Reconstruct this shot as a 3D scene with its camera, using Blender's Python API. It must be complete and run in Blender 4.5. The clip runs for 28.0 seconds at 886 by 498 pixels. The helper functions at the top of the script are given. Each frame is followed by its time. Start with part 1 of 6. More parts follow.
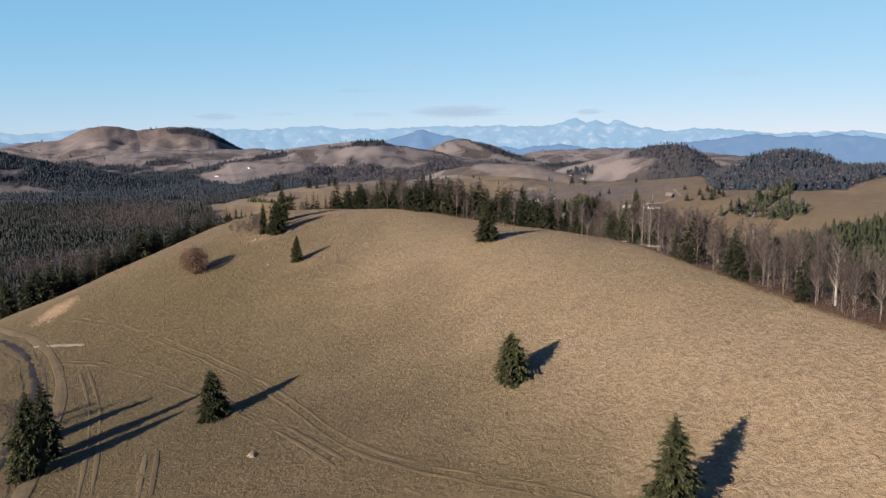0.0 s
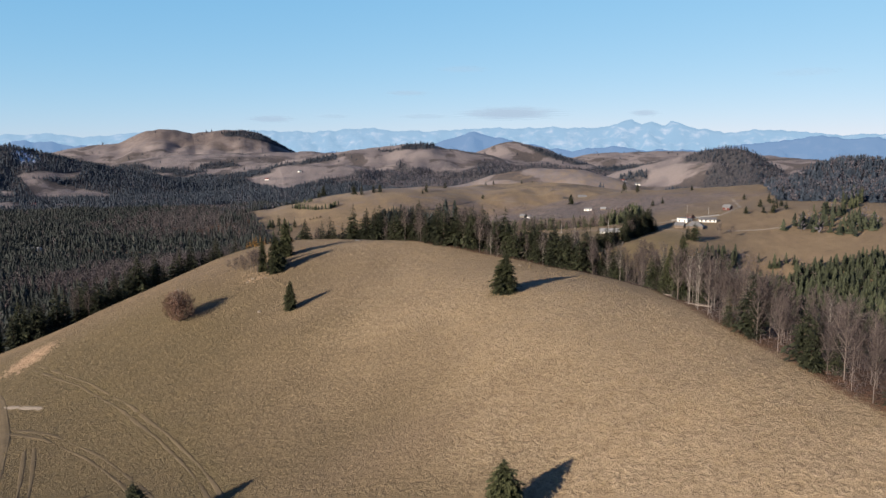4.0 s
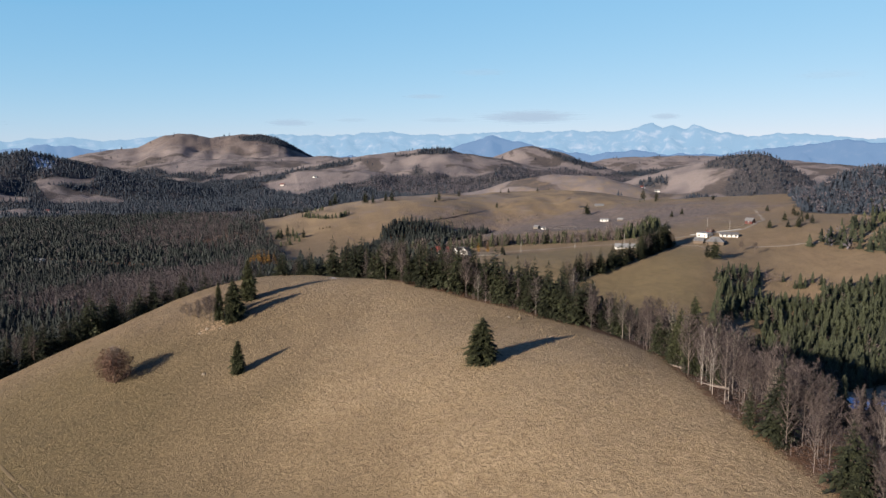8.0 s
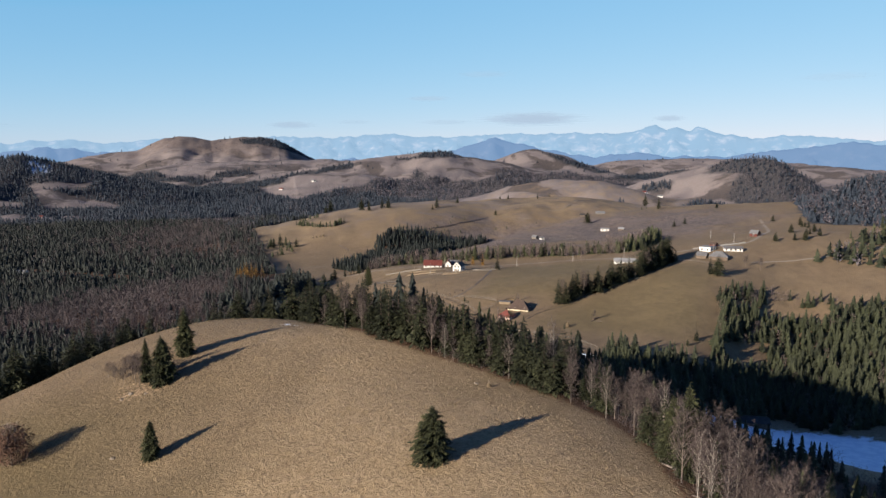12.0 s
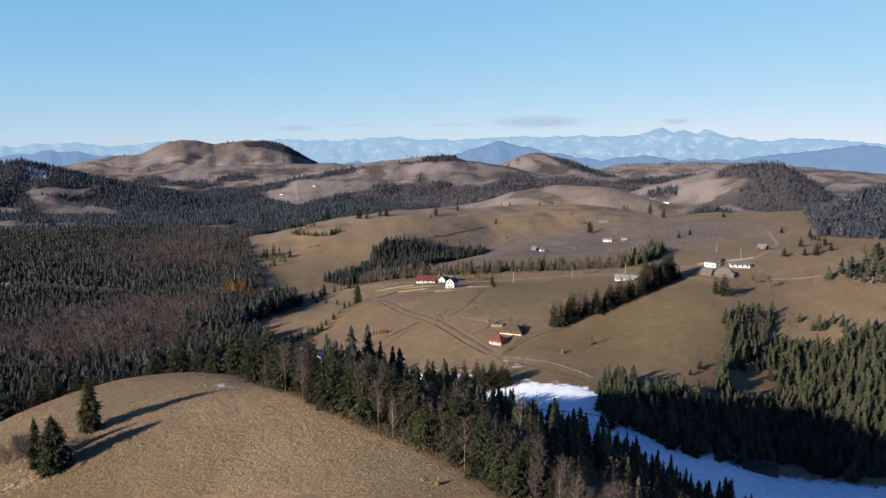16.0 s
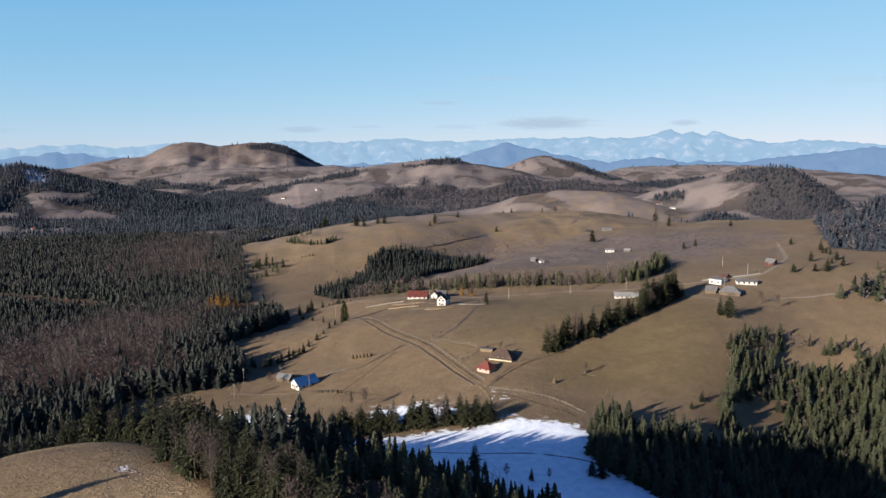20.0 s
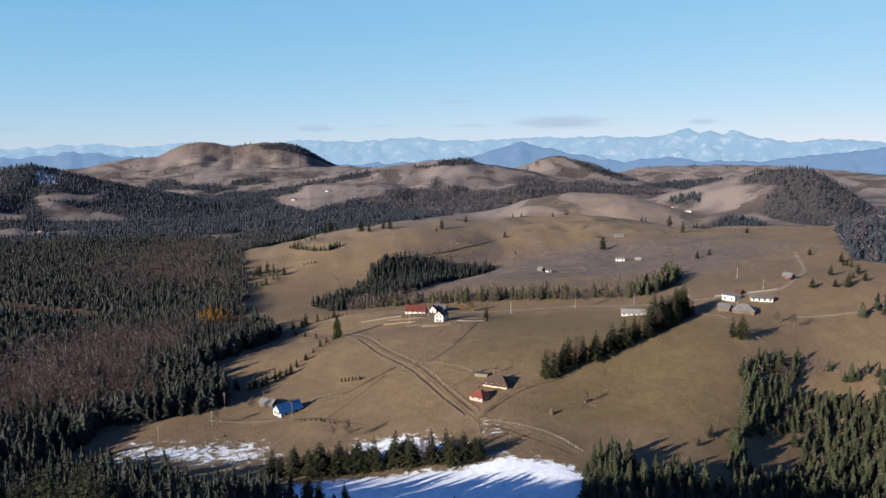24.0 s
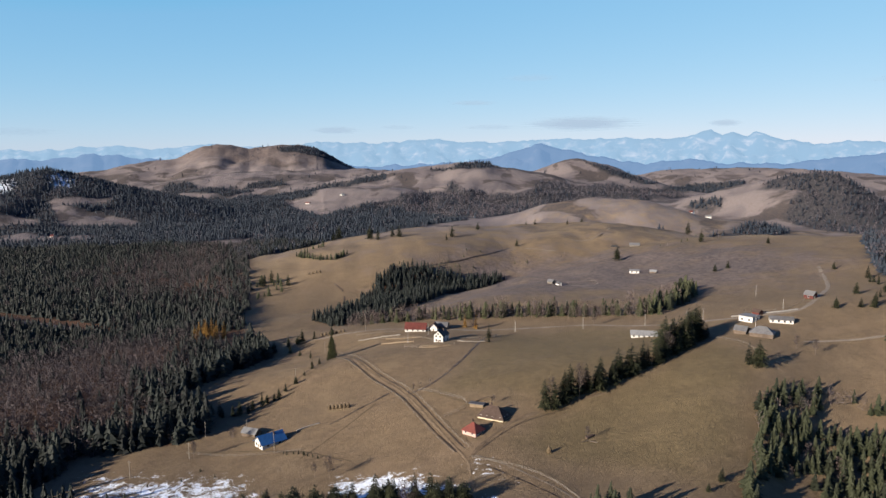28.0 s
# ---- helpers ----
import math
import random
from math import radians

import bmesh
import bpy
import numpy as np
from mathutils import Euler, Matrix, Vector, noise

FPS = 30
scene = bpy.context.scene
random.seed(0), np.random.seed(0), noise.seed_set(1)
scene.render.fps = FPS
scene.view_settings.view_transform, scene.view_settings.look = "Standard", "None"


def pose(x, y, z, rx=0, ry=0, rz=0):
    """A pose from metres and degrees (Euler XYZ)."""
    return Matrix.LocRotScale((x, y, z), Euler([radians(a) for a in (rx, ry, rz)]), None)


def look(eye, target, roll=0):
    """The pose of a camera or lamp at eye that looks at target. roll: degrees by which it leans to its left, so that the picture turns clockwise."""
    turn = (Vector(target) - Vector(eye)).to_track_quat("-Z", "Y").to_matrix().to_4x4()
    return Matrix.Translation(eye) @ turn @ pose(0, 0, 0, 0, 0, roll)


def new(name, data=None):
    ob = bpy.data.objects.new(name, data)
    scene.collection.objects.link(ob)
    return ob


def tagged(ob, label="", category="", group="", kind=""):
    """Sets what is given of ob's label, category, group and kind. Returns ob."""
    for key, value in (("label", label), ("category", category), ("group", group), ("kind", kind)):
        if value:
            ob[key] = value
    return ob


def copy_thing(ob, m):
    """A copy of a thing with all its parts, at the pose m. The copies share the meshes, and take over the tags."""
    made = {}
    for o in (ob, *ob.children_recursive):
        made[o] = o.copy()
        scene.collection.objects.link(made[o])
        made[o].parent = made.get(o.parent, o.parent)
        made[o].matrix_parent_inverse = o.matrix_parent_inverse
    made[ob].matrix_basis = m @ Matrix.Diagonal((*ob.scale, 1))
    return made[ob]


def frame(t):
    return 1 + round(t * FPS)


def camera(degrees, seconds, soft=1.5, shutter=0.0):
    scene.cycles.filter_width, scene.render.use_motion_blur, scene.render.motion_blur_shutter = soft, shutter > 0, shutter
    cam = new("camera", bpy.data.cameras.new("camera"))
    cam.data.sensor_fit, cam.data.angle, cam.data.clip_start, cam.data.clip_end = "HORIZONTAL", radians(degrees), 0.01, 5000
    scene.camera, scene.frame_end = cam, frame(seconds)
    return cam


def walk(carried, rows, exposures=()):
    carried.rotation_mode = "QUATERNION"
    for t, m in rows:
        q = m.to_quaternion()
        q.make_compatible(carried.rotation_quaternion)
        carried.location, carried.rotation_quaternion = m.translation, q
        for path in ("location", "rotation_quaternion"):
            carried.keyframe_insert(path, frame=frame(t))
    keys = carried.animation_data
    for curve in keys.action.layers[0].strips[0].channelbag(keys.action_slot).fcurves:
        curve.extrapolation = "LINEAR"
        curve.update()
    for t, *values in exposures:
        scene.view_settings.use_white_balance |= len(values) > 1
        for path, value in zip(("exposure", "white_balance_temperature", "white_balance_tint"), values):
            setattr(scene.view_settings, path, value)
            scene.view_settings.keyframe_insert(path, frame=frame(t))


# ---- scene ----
cam = camera(62.19, 28.0)
EXPOSURE = 1.22
PATH = [
    (0.0, pose(0.00, -0.00, 100.00, 82.057, 0.000, -20.469)),
    (0.5, pose(2.01, 2.81, 100.81, 82.084, 0.000, -20.464)),
    (1.0, pose(4.14, 5.55, 101.64, 82.077, 0.000, -20.430)),
    (1.5, pose(6.34, 8.23, 102.51, 82.094, 0.000, -20.132)),
    (2.0, pose(8.53, 10.91, 103.48, 82.104, 0.000, -19.321)),
    (2.5, pose(10.69, 13.56, 104.41, 82.115, 0.000, -18.507)),
    (3.0, pose(12.82, 16.28, 105.33, 82.110, 0.000, -17.761)),
    (3.5, pose(15.06, 19.03, 106.23, 82.118, 0.000, -17.053)),
    (5.5, pose(23.28, 29.61, 109.78, 82.187, 0.000, -15.012)),
    (6.0, pose(25.24, 32.26, 110.60, 82.218, 0.000, -14.909)),
    (7.0, pose(29.21, 37.55, 112.28, 82.277, 0.000, -14.886)),
    (8.0, pose(33.05, 42.78, 114.01, 82.335, 0.000, -14.852)),
    (9.0, pose(36.69, 47.94, 115.81, 82.376, 0.000, -14.798)),
    (10.0, pose(40.28, 52.97, 117.53, 82.425, 0.000, -14.720)),
    (11.0, pose(43.81, 57.93, 119.32, 82.414, 0.000, -14.644)),
    (12.0, pose(47.64, 63.19, 121.32, 82.413, 0.000, -14.552)),
    (12.5, pose(49.65, 65.97, 122.28, 82.413, 0.000, -14.472)),
    (14.5, pose(57.93, 77.10, 125.71, 82.490, 0.000, -14.251)),
    (15.0, pose(59.99, 79.87, 126.57, 82.518, 0.000, -14.166)),
    (16.0, pose(64.21, 85.26, 128.29, 82.551, 0.000, -14.016)),
    (17.0, pose(68.80, 90.98, 130.03, 82.572, 0.000, -13.865)),
    (18.0, pose(73.42, 96.49, 131.86, 82.592, 0.000, -13.675)),
    (19.0, pose(77.75, 102.00, 133.72, 82.618, 0.000, -13.518)),
    (20.0, pose(81.90, 107.53, 135.55, 82.593, 0.000, -13.393)),
    (21.0, pose(86.24, 113.00, 137.33, 82.557, 0.000, -13.188)),
    (21.5, pose(88.44, 115.71, 138.19, 82.520, 0.000, -12.991)),
    (23.5, pose(97.45, 126.24, 141.94, 82.447, 0.000, -12.264)),
    (24.0, pose(99.66, 128.95, 142.84, 82.445, 0.000, -12.113)),
    (25.0, pose(104.16, 134.33, 144.55, 82.443, 0.000, -11.711)),
    (26.0, pose(108.78, 139.63, 146.34, 82.448, 0.000, -11.323)),
    (27.0, pose(113.29, 144.98, 148.05, 82.458, 0.000, -10.884)),
    (28.0, pose(117.58, 150.27, 149.88, 82.491, 0.000, -10.503)),
]
walk(cam, PATH, ((0, EXPOSURE, 6500, 10), (28, EXPOSURE, 6500, 10)))

# ---- sky, sun ----
SUN_AZ, SUN_EL = radians(62), radians(16.5)      # way the light travels, from +y towards +x
world = bpy.data.worlds.new("sky")
scene.world = world
world.use_nodes = True
wn = world.node_tree.nodes
sky = wn.new("ShaderNodeTexSky")
sky.sky_type = "NISHITA"
sky.sun_disc = False
sky.sun_elevation, sky.sun_rotation = SUN_EL, SUN_AZ + math.pi
sky.altitude, sky.air_density, sky.dust_density, sky.ozone_density = 1500, 0.85, 0.2, 3.0
tint = wn.new("ShaderNodeMix")
tint.data_type, tint.blend_type = "RGBA", "MULTIPLY"
tint.inputs[0].default_value = 1.0
tint.inputs[7].default_value = (0.92, 1.0, 1.09, 1)      # clear cold mountain air
world.node_tree.links.new(sky.outputs[0], tint.inputs[6])
# thin winter haze evens out the sky towards the horizon
parts, whole = wn.new("ShaderNodeSeparateColor"), wn.new("ShaderNodeCombineColor")
world.node_tree.links.new(tint.outputs[2], parts.inputs[0])
for channel, (deep, fall, power, haze) in enumerate(((0.1505, 1.7, 0.70, 0.196), (0.109, 1.7, 0.374, 0.358), (0.1264, 1.2, 0.22, 0.560))):
    ends = []
    for exponent, amount in ((power, haze), (fall, deep)):
        curve, scaled = wn.new("ShaderNodeMath"), wn.new("ShaderNodeMath")
        curve.operation, scaled.operation = "POWER", "MULTIPLY"
        curve.inputs[1].default_value, scaled.inputs[1].default_value = exponent, amount
        world.node_tree.links.new(parts.outputs[channel], curve.inputs[0])
        world.node_tree.links.new(curve.outputs[0], scaled.inputs[0])
        ends.append(scaled.outputs[0])
    lower = wn.new("ShaderNodeMath")
    lower.operation = "MINIMUM"
    world.node_tree.links.new(ends[0], lower.inputs[0])
    world.node_tree.links.new(ends[1], lower.inputs[1])
    world.node_tree.links.new(lower.outputs[0], whole.inputs[channel])
world.node_tree.links.new(whole.outputs[0], wn["Background"].inputs[0])
wn["Background"].inputs[1].default_value = 0.429
sun_data = bpy.data.lights.new("sun", "SUN")
sun_data.energy, sun_data.angle, sun_data.color = 5.0, radians(0.53), (1.0, 0.88, 0.74)
sun = new("sun", sun_data)
sun.matrix_world = look((0, 0, 400), (math.sin(SUN_AZ) * math.cos(SUN_EL), math.cos(SUN_AZ) * math.cos(SUN_EL), 400 - math.sin(SUN_EL)))


# ---- materials ----
class Nodes:
    """Short hand for building a node material."""

    def __init__(self, name, rough=0.9, metal=0.0):
        self.mat = bpy.data.materials.new(name)
        self.mat.use_nodes = True
        self.tree = self.mat.node_tree
        self.bsdf = self.tree.nodes["Principled BSDF"]
        self.bsdf.inputs["Roughness"].default_value = rough
        self.bsdf.inputs["Metallic"].default_value = metal
        self.bsdf.inputs["Specular IOR Level"].default_value = 0.25

    def put(self, socket, value):
        if isinstance(value, bpy.types.NodeSocket):
            self.tree.links.new(value, socket)
        elif isinstance(value, tuple):
            socket.default_value = (*value, 1)[:4]
        else:
            socket.default_value = value

    def coord(self, which="Object"):
        return self.tree.nodes.new("ShaderNodeTexCoord").outputs[which]

    def noise(self, scale, detail=3.0, rough=0.55, warp=0.0, vector=None):
        n = self.tree.nodes.new("ShaderNodeTexNoise")
        n.inputs["Scale"].default_value = scale
        n.inputs["Detail"].default_value = detail
        n.inputs["Roughness"].default_value = rough
        n.inputs["Distortion"].default_value = warp
        self.tree.links.new(vector or self.coord(), n.inputs["Vector"])
        return n.outputs["Fac"]

    def attr(self, name):
        n = self.tree.nodes.new("ShaderNodeAttribute")
        n.attribute_name = name
        return n.outputs["Fac"]

    def random(self):
        return self.tree.nodes.new("ShaderNodeObjectInfo").outputs["Random"]

    def math(self, op, a, b=0.0, clamp=False):
        n = self.tree.nodes.new("ShaderNodeMath")
        n.operation, n.use_clamp = op, clamp
        self.put(n.inputs[0], a)
        self.put(n.inputs[1], b)
        return n.outputs[0]

    def ramp(self, value, low, high, a=0.0, b=1.0):
        n = self.tree.nodes.new("ShaderNodeMapRange")
        n.interpolation_type = "SMOOTHSTEP"
        self.put(n.inputs[0], value)
        for k, v in enumerate((low, high, a, b)):
            n.inputs[k + 1].default_value = v
        return n.outputs[0]

    def mix(self, fac, a, b, blend="MIX"):
        n = self.tree.nodes.new("ShaderNodeMix")
        n.data_type, n.blend_type = "RGBA", blend
        self.put(n.inputs[0], fac)
        self.put(n.inputs[6], a)
        self.put(n.inputs[7], b)
        return n.outputs[2]

    def stretch(self, sx, sy, sz, which="Object"):
        n = self.tree.nodes.new("ShaderNodeMapping")
        n.inputs["Scale"].default_value = (sx, sy, sz)
        self.tree.links.new(self.coord(which), n.inputs["Vector"])
        return n.outputs[0]

    def bump(self, height, strength, distance):
        n = self.tree.nodes.new("ShaderNodeBump")
        n.inputs["Strength"].default_value, n.inputs["Distance"].default_value = strength, distance
        self.tree.links.new(height, n.inputs["Height"])
        self.tree.links.new(n.outputs[0], self.bsdf.inputs["Normal"])

    def done(self, colour, rough=None):
        self.put(self.bsdf.inputs["Base Color"], colour)
        if rough is not None:
            self.put(self.bsdf.inputs["Roughness"], rough)
        return self.mat


def grained(name, dark, light, scale, rough=0.9, metal=0.0, relief=0.02, spread=0.25, blotch=0.12):
    """A plain stuff with fine grain, larger blotches and a little relief."""
    m = Nodes(name, rough, metal)
    fine, large = m.noise(scale, 4), m.noise(scale * blotch, 2)
    mixed = m.math("ADD", m.math("MULTIPLY", fine, 0.6), m.math("MULTIPLY", large, 0.4))
    if spread:
        mixed = m.math("ADD", mixed, m.math("MULTIPLY", m.math("SUBTRACT", m.random(), 0.5), spread))
    colour = m.mix(m.ramp(mixed, 0.3, 0.7), dark, light)
    if relief:
        m.bump(fine, 0.6, relief)
    return m.done(colour)


def meadow_material():
    """Dry autumn grass, greener pasture, heath, wood floor and lying snow, by where each of them grows or lies; cloud
    shade and far haze are put into some of these colours.
    """
    m = Nodes("dry_meadow", 0.95)
    tuft = m.noise(1.5, 5, 0.65, 0.6)
    lump = m.noise(0.62, 4, 0.62, 1.0)
    fine = m.noise(5.0, 4, 0.7)
    streak = m.noise(0.22, 4, 0.6, 0.8)
    patch = m.noise(0.035, 4, 0.6, 0.5)
    wide = m.noise(0.006, 3, 0.55)
    dry = m.mix(m.ramp(tuft, 0.25, 0.75), (0.155, 0.110, 0.064), (0.334, 0.250, 0.158))
    dry = m.mix(m.ramp(streak, 0.4, 0.75, 0, 0.55), dry, (0.262, 0.185, 0.102))
    dry = m.mix(m.ramp(patch, 0.52, 0.75, 0, 0.6), dry, (0.189, 0.137, 0.0713))
    dry = m.mix(m.ramp(wide, 0.45, 0.7, 0, 0.35), dry, (0.201, 0.144, 0.0759))
    dry = m.mix(m.ramp(fine, 0.30, 0.5, 0.35, 0.0), dry, (0.122, 0.0774, 0.0398))
    dry = m.mix(m.ramp(lump, 0.34, 0.5, 0.36, 0.0), dry, (0.118, 0.076, 0.042))
    dry = m.mix(m.ramp(lump, 0.54, 0.68, 0.0, 0.4), dry, (0.325, 0.244, 0.154))
    grass = m.mix(m.ramp(m.math("ADD", m.math("MULTIPLY", streak, 0.4), m.math("MULTIPLY", tuft, 0.6)), 0.3, 0.7), (0.098, 0.069, 0.040), (0.175, 0.124, 0.074))
    grass = m.mix(m.ramp(patch, 0.5, 0.7, 0, 0.6), grass, (0.19, 0.134, 0.083))
    mottle = m.ramp(m.noise(0.085, 5, 0.62, 1.2), 0.5, 0.74, 0, 0.5)
    grass = m.mix(mottle, grass, (0.085, 0.061, 0.040))
    edge = m.math("MULTIPLY", m.math("SUBTRACT", patch, 0.5), 0.9)
    colour = m.mix(m.ramp(m.math("ADD", m.attr("green"), edge), 0.1, 0.9), dry, grass)
    lush = m.mix(m.ramp(m.math("ADD", m.math("MULTIPLY", streak, 0.5), m.math("MULTIPLY", fine, 0.5)), 0.3, 0.7), (0.090, 0.067, 0.033), (0.150, 0.112, 0.056))
    colour = m.mix(m.ramp(m.math("ADD", m.attr("lush"), edge), 0.2, 0.9, 0, 0.85), colour, lush)
    olive = m.mix(m.ramp(m.math("ADD", m.math("MULTIPLY", lump, 0.5), m.math("MULTIPLY", fine, 0.5)), 0.35, 0.65), (0.058, 0.043, 0.0185), (0.108, 0.080, 0.037))
    colour = m.mix(m.ramp(m.math("ADD", m.attr("olive"), m.math("MULTIPLY", edge, 0.5)), 0.1, 1.0, 0, 0.8), colour, olive)
    # heath, with cloud shade and far haze put into its grey-brown colour
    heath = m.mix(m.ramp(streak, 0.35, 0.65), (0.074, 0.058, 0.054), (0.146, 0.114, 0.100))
    # far fields paler and greyer: aerial haze put into the ground colour
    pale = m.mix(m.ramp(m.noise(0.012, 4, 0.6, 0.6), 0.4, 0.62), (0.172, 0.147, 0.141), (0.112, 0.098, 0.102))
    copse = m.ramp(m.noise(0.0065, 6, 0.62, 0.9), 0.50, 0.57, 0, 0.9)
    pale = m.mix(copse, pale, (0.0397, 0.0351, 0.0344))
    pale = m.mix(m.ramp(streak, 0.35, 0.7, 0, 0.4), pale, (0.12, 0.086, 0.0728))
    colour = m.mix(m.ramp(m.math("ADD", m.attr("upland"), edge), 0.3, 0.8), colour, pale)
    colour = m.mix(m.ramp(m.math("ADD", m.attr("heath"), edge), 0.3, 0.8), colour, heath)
    # floor of the far woods: dark brush, its grey-blue tint is painted haze
    hazed_brake = m.mix(m.ramp(streak, 0.35, 0.65), (0.026, 0.027, 0.031), (0.056, 0.051, 0.053))
    colour = m.mix(m.ramp(m.math("ADD", m.attr("thicket"), edge), 0.3, 0.7), colour, hazed_brake)
    floor = m.mix(m.ramp(tuft, 0.35, 0.65), (0.0431, 0.0252, 0.0159), (0.126, 0.063, 0.0344))
    small_edge = m.math("MULTIPLY", m.math("SUBTRACT", tuft, 0.5), 1.5)
    colour = m.mix(m.ramp(m.math("ADD", m.attr("wood"), small_edge), 0.48, 0.9), colour, floor)
    soil = m.mix(m.ramp(tuft, 0.3, 0.7), (0.166, 0.0989, 0.0563), (0.331, 0.231, 0.145))
    colour = m.mix(m.ramp(m.math("ADD", m.attr("soil"), small_edge), 0.4, 0.7), colour, soil)
    melt = m.math("ADD", m.math("MULTIPLY", m.math("SUBTRACT", streak, 0.5), 1.1), m.math("MULTIPLY", m.math("SUBTRACT", tuft, 0.5), 0.7))
    snow = m.ramp(m.math("ADD", m.attr("snow"), melt), 0.42, 0.62)
    crust = m.mix(m.ramp(m.noise(0.3, 4, 0.6, 0.5), 0.35, 0.65), (0.62, 0.69, 0.79), (0.77, 0.82, 0.89))
    colour = m.mix(snow, colour, crust)
    height = m.math("ADD", m.math("ADD", m.math("MULTIPLY", tuft, 0.8), m.math("MULTIPLY", lump, 1.1)), m.math("MULTIPLY", fine, 0.3))
    m.bump(m.math("MULTIPLY", height, m.math("SUBTRACT", 1.0, m.math("MULTIPLY", snow, 0.65))), 1.0, 0.36)
    return m.done(colour)


def needle_material(name, dark, light):
    m = Nodes(name, 0.75)
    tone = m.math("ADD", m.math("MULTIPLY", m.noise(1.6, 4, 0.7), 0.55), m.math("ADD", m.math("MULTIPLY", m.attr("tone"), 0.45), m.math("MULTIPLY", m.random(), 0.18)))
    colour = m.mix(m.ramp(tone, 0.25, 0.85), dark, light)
    m.bump(m.noise(6.0, 3), 0.7, 0.08)
    return m.done(colour)


MEADOW = meadow_material()
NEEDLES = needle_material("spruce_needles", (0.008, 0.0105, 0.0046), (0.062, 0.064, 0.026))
# needles of distant woods, blue haze put into their colour
HAZED_NEEDLES = needle_material("far_spruce_needles", (0.007, 0.0105, 0.017), (0.017, 0.024, 0.035))
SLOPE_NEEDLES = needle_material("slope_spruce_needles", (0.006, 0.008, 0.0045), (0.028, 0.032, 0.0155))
# darker copy of the spruce needles, shade of dense forest put into the colour
SHADED_NEEDLES = needle_material("forest_spruce_needles", (0.0032, 0.005, 0.005), (0.0145, 0.0188, 0.0155))
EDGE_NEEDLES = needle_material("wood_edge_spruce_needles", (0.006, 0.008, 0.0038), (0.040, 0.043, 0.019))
LARCH_NEEDLES = needle_material("larch_needles", (0.132, 0.0662, 0.0132), (0.318, 0.179, 0.0464))
TWIGS = needle_material("bare_twigs", (0.042, 0.031, 0.029), (0.112, 0.085, 0.078))
# twigs of distant woods, likewise tinted with haze
HAZED_TWIGS = needle_material("far_bare_twigs", (0.042, 0.038, 0.047), (0.088, 0.076, 0.084))
FOREST_TWIGS = needle_material("forest_twigs", (0.031, 0.025, 0.026), (0.080, 0.064, 0.065))
RUSSET = needle_material("russet_leaves", (0.072, 0.039, 0.027), (0.185, 0.102, 0.068))
SPRUCE_BARK = grained("spruce_bark", (0.0298, 0.0212, 0.0159), (0.0989, 0.0728, 0.0563), 6)
PALE_BARK = grained("pale_bark", (0.106, 0.0894, 0.0762), (0.265, 0.238, 0.212), 4)
GREY_BARK = grained("grey_bark", (0.0662, 0.053, 0.0464), (0.179, 0.145, 0.126), 5)
DIRT = grained("bare_dirt", (0.0795, 0.0556, 0.0344), (0.199, 0.145, 0.0929), 1.6, relief=0.08)
WORN = grained("worn_grass", (0.072, 0.053, 0.030), (0.118, 0.087, 0.050), 1.6, relief=0.08)
MUD = grained("dark_mud", (0.0199, 0.0139, 0.00989), (0.086, 0.0596, 0.0397), 1.8, rough=0.55, relief=0.10)
GRAVEL = grained("grey_gravel", (0.132, 0.106, 0.0795), (0.238, 0.195, 0.152), 2.2, relief=0.05)
TUFT = needle_material("dry_grass_tuft", (0.112, 0.0791, 0.043), (0.224, 0.161, 0.0903))


# ---- the lie of the land ----
def rise(x, y, cx, cy, height, rx, ry, turn):
    """A rounded hill or hollow: height over its middle, half-widths, and the turn of its long axis."""
    a = math.radians(turn)
    u = ((x - cx) * math.cos(a) + (y - cy) * math.sin(a)) / rx
    v = (-(x - cx) * math.sin(a) + (y - cy) * math.cos(a)) / ry
    return height * np.exp(-0.5 * (u * u + v * v))


def ripple(x, y, size, seed):
    """Soft irregular waves, about -1 to 1, of the given size in metres."""
    k, s = 6.2832 / size, seed * 1.7
    a = np.sin(k * (0.83 * x + 0.55 * y) + s + 1.3 * np.sin(k * 0.47 * (x - 1.3 * y) + s))
    b = np.sin(k * (-0.62 * x + 0.94 * y) * 1.31 + 2 * s + 1.1 * np.sin(k * 0.61 * (x + 0.7 * y) - s))
    c = np.sin(k * (0.21 * x - 1.12 * y) * 1.73 - s)
    return (a + b + 0.6 * c) / 2.6

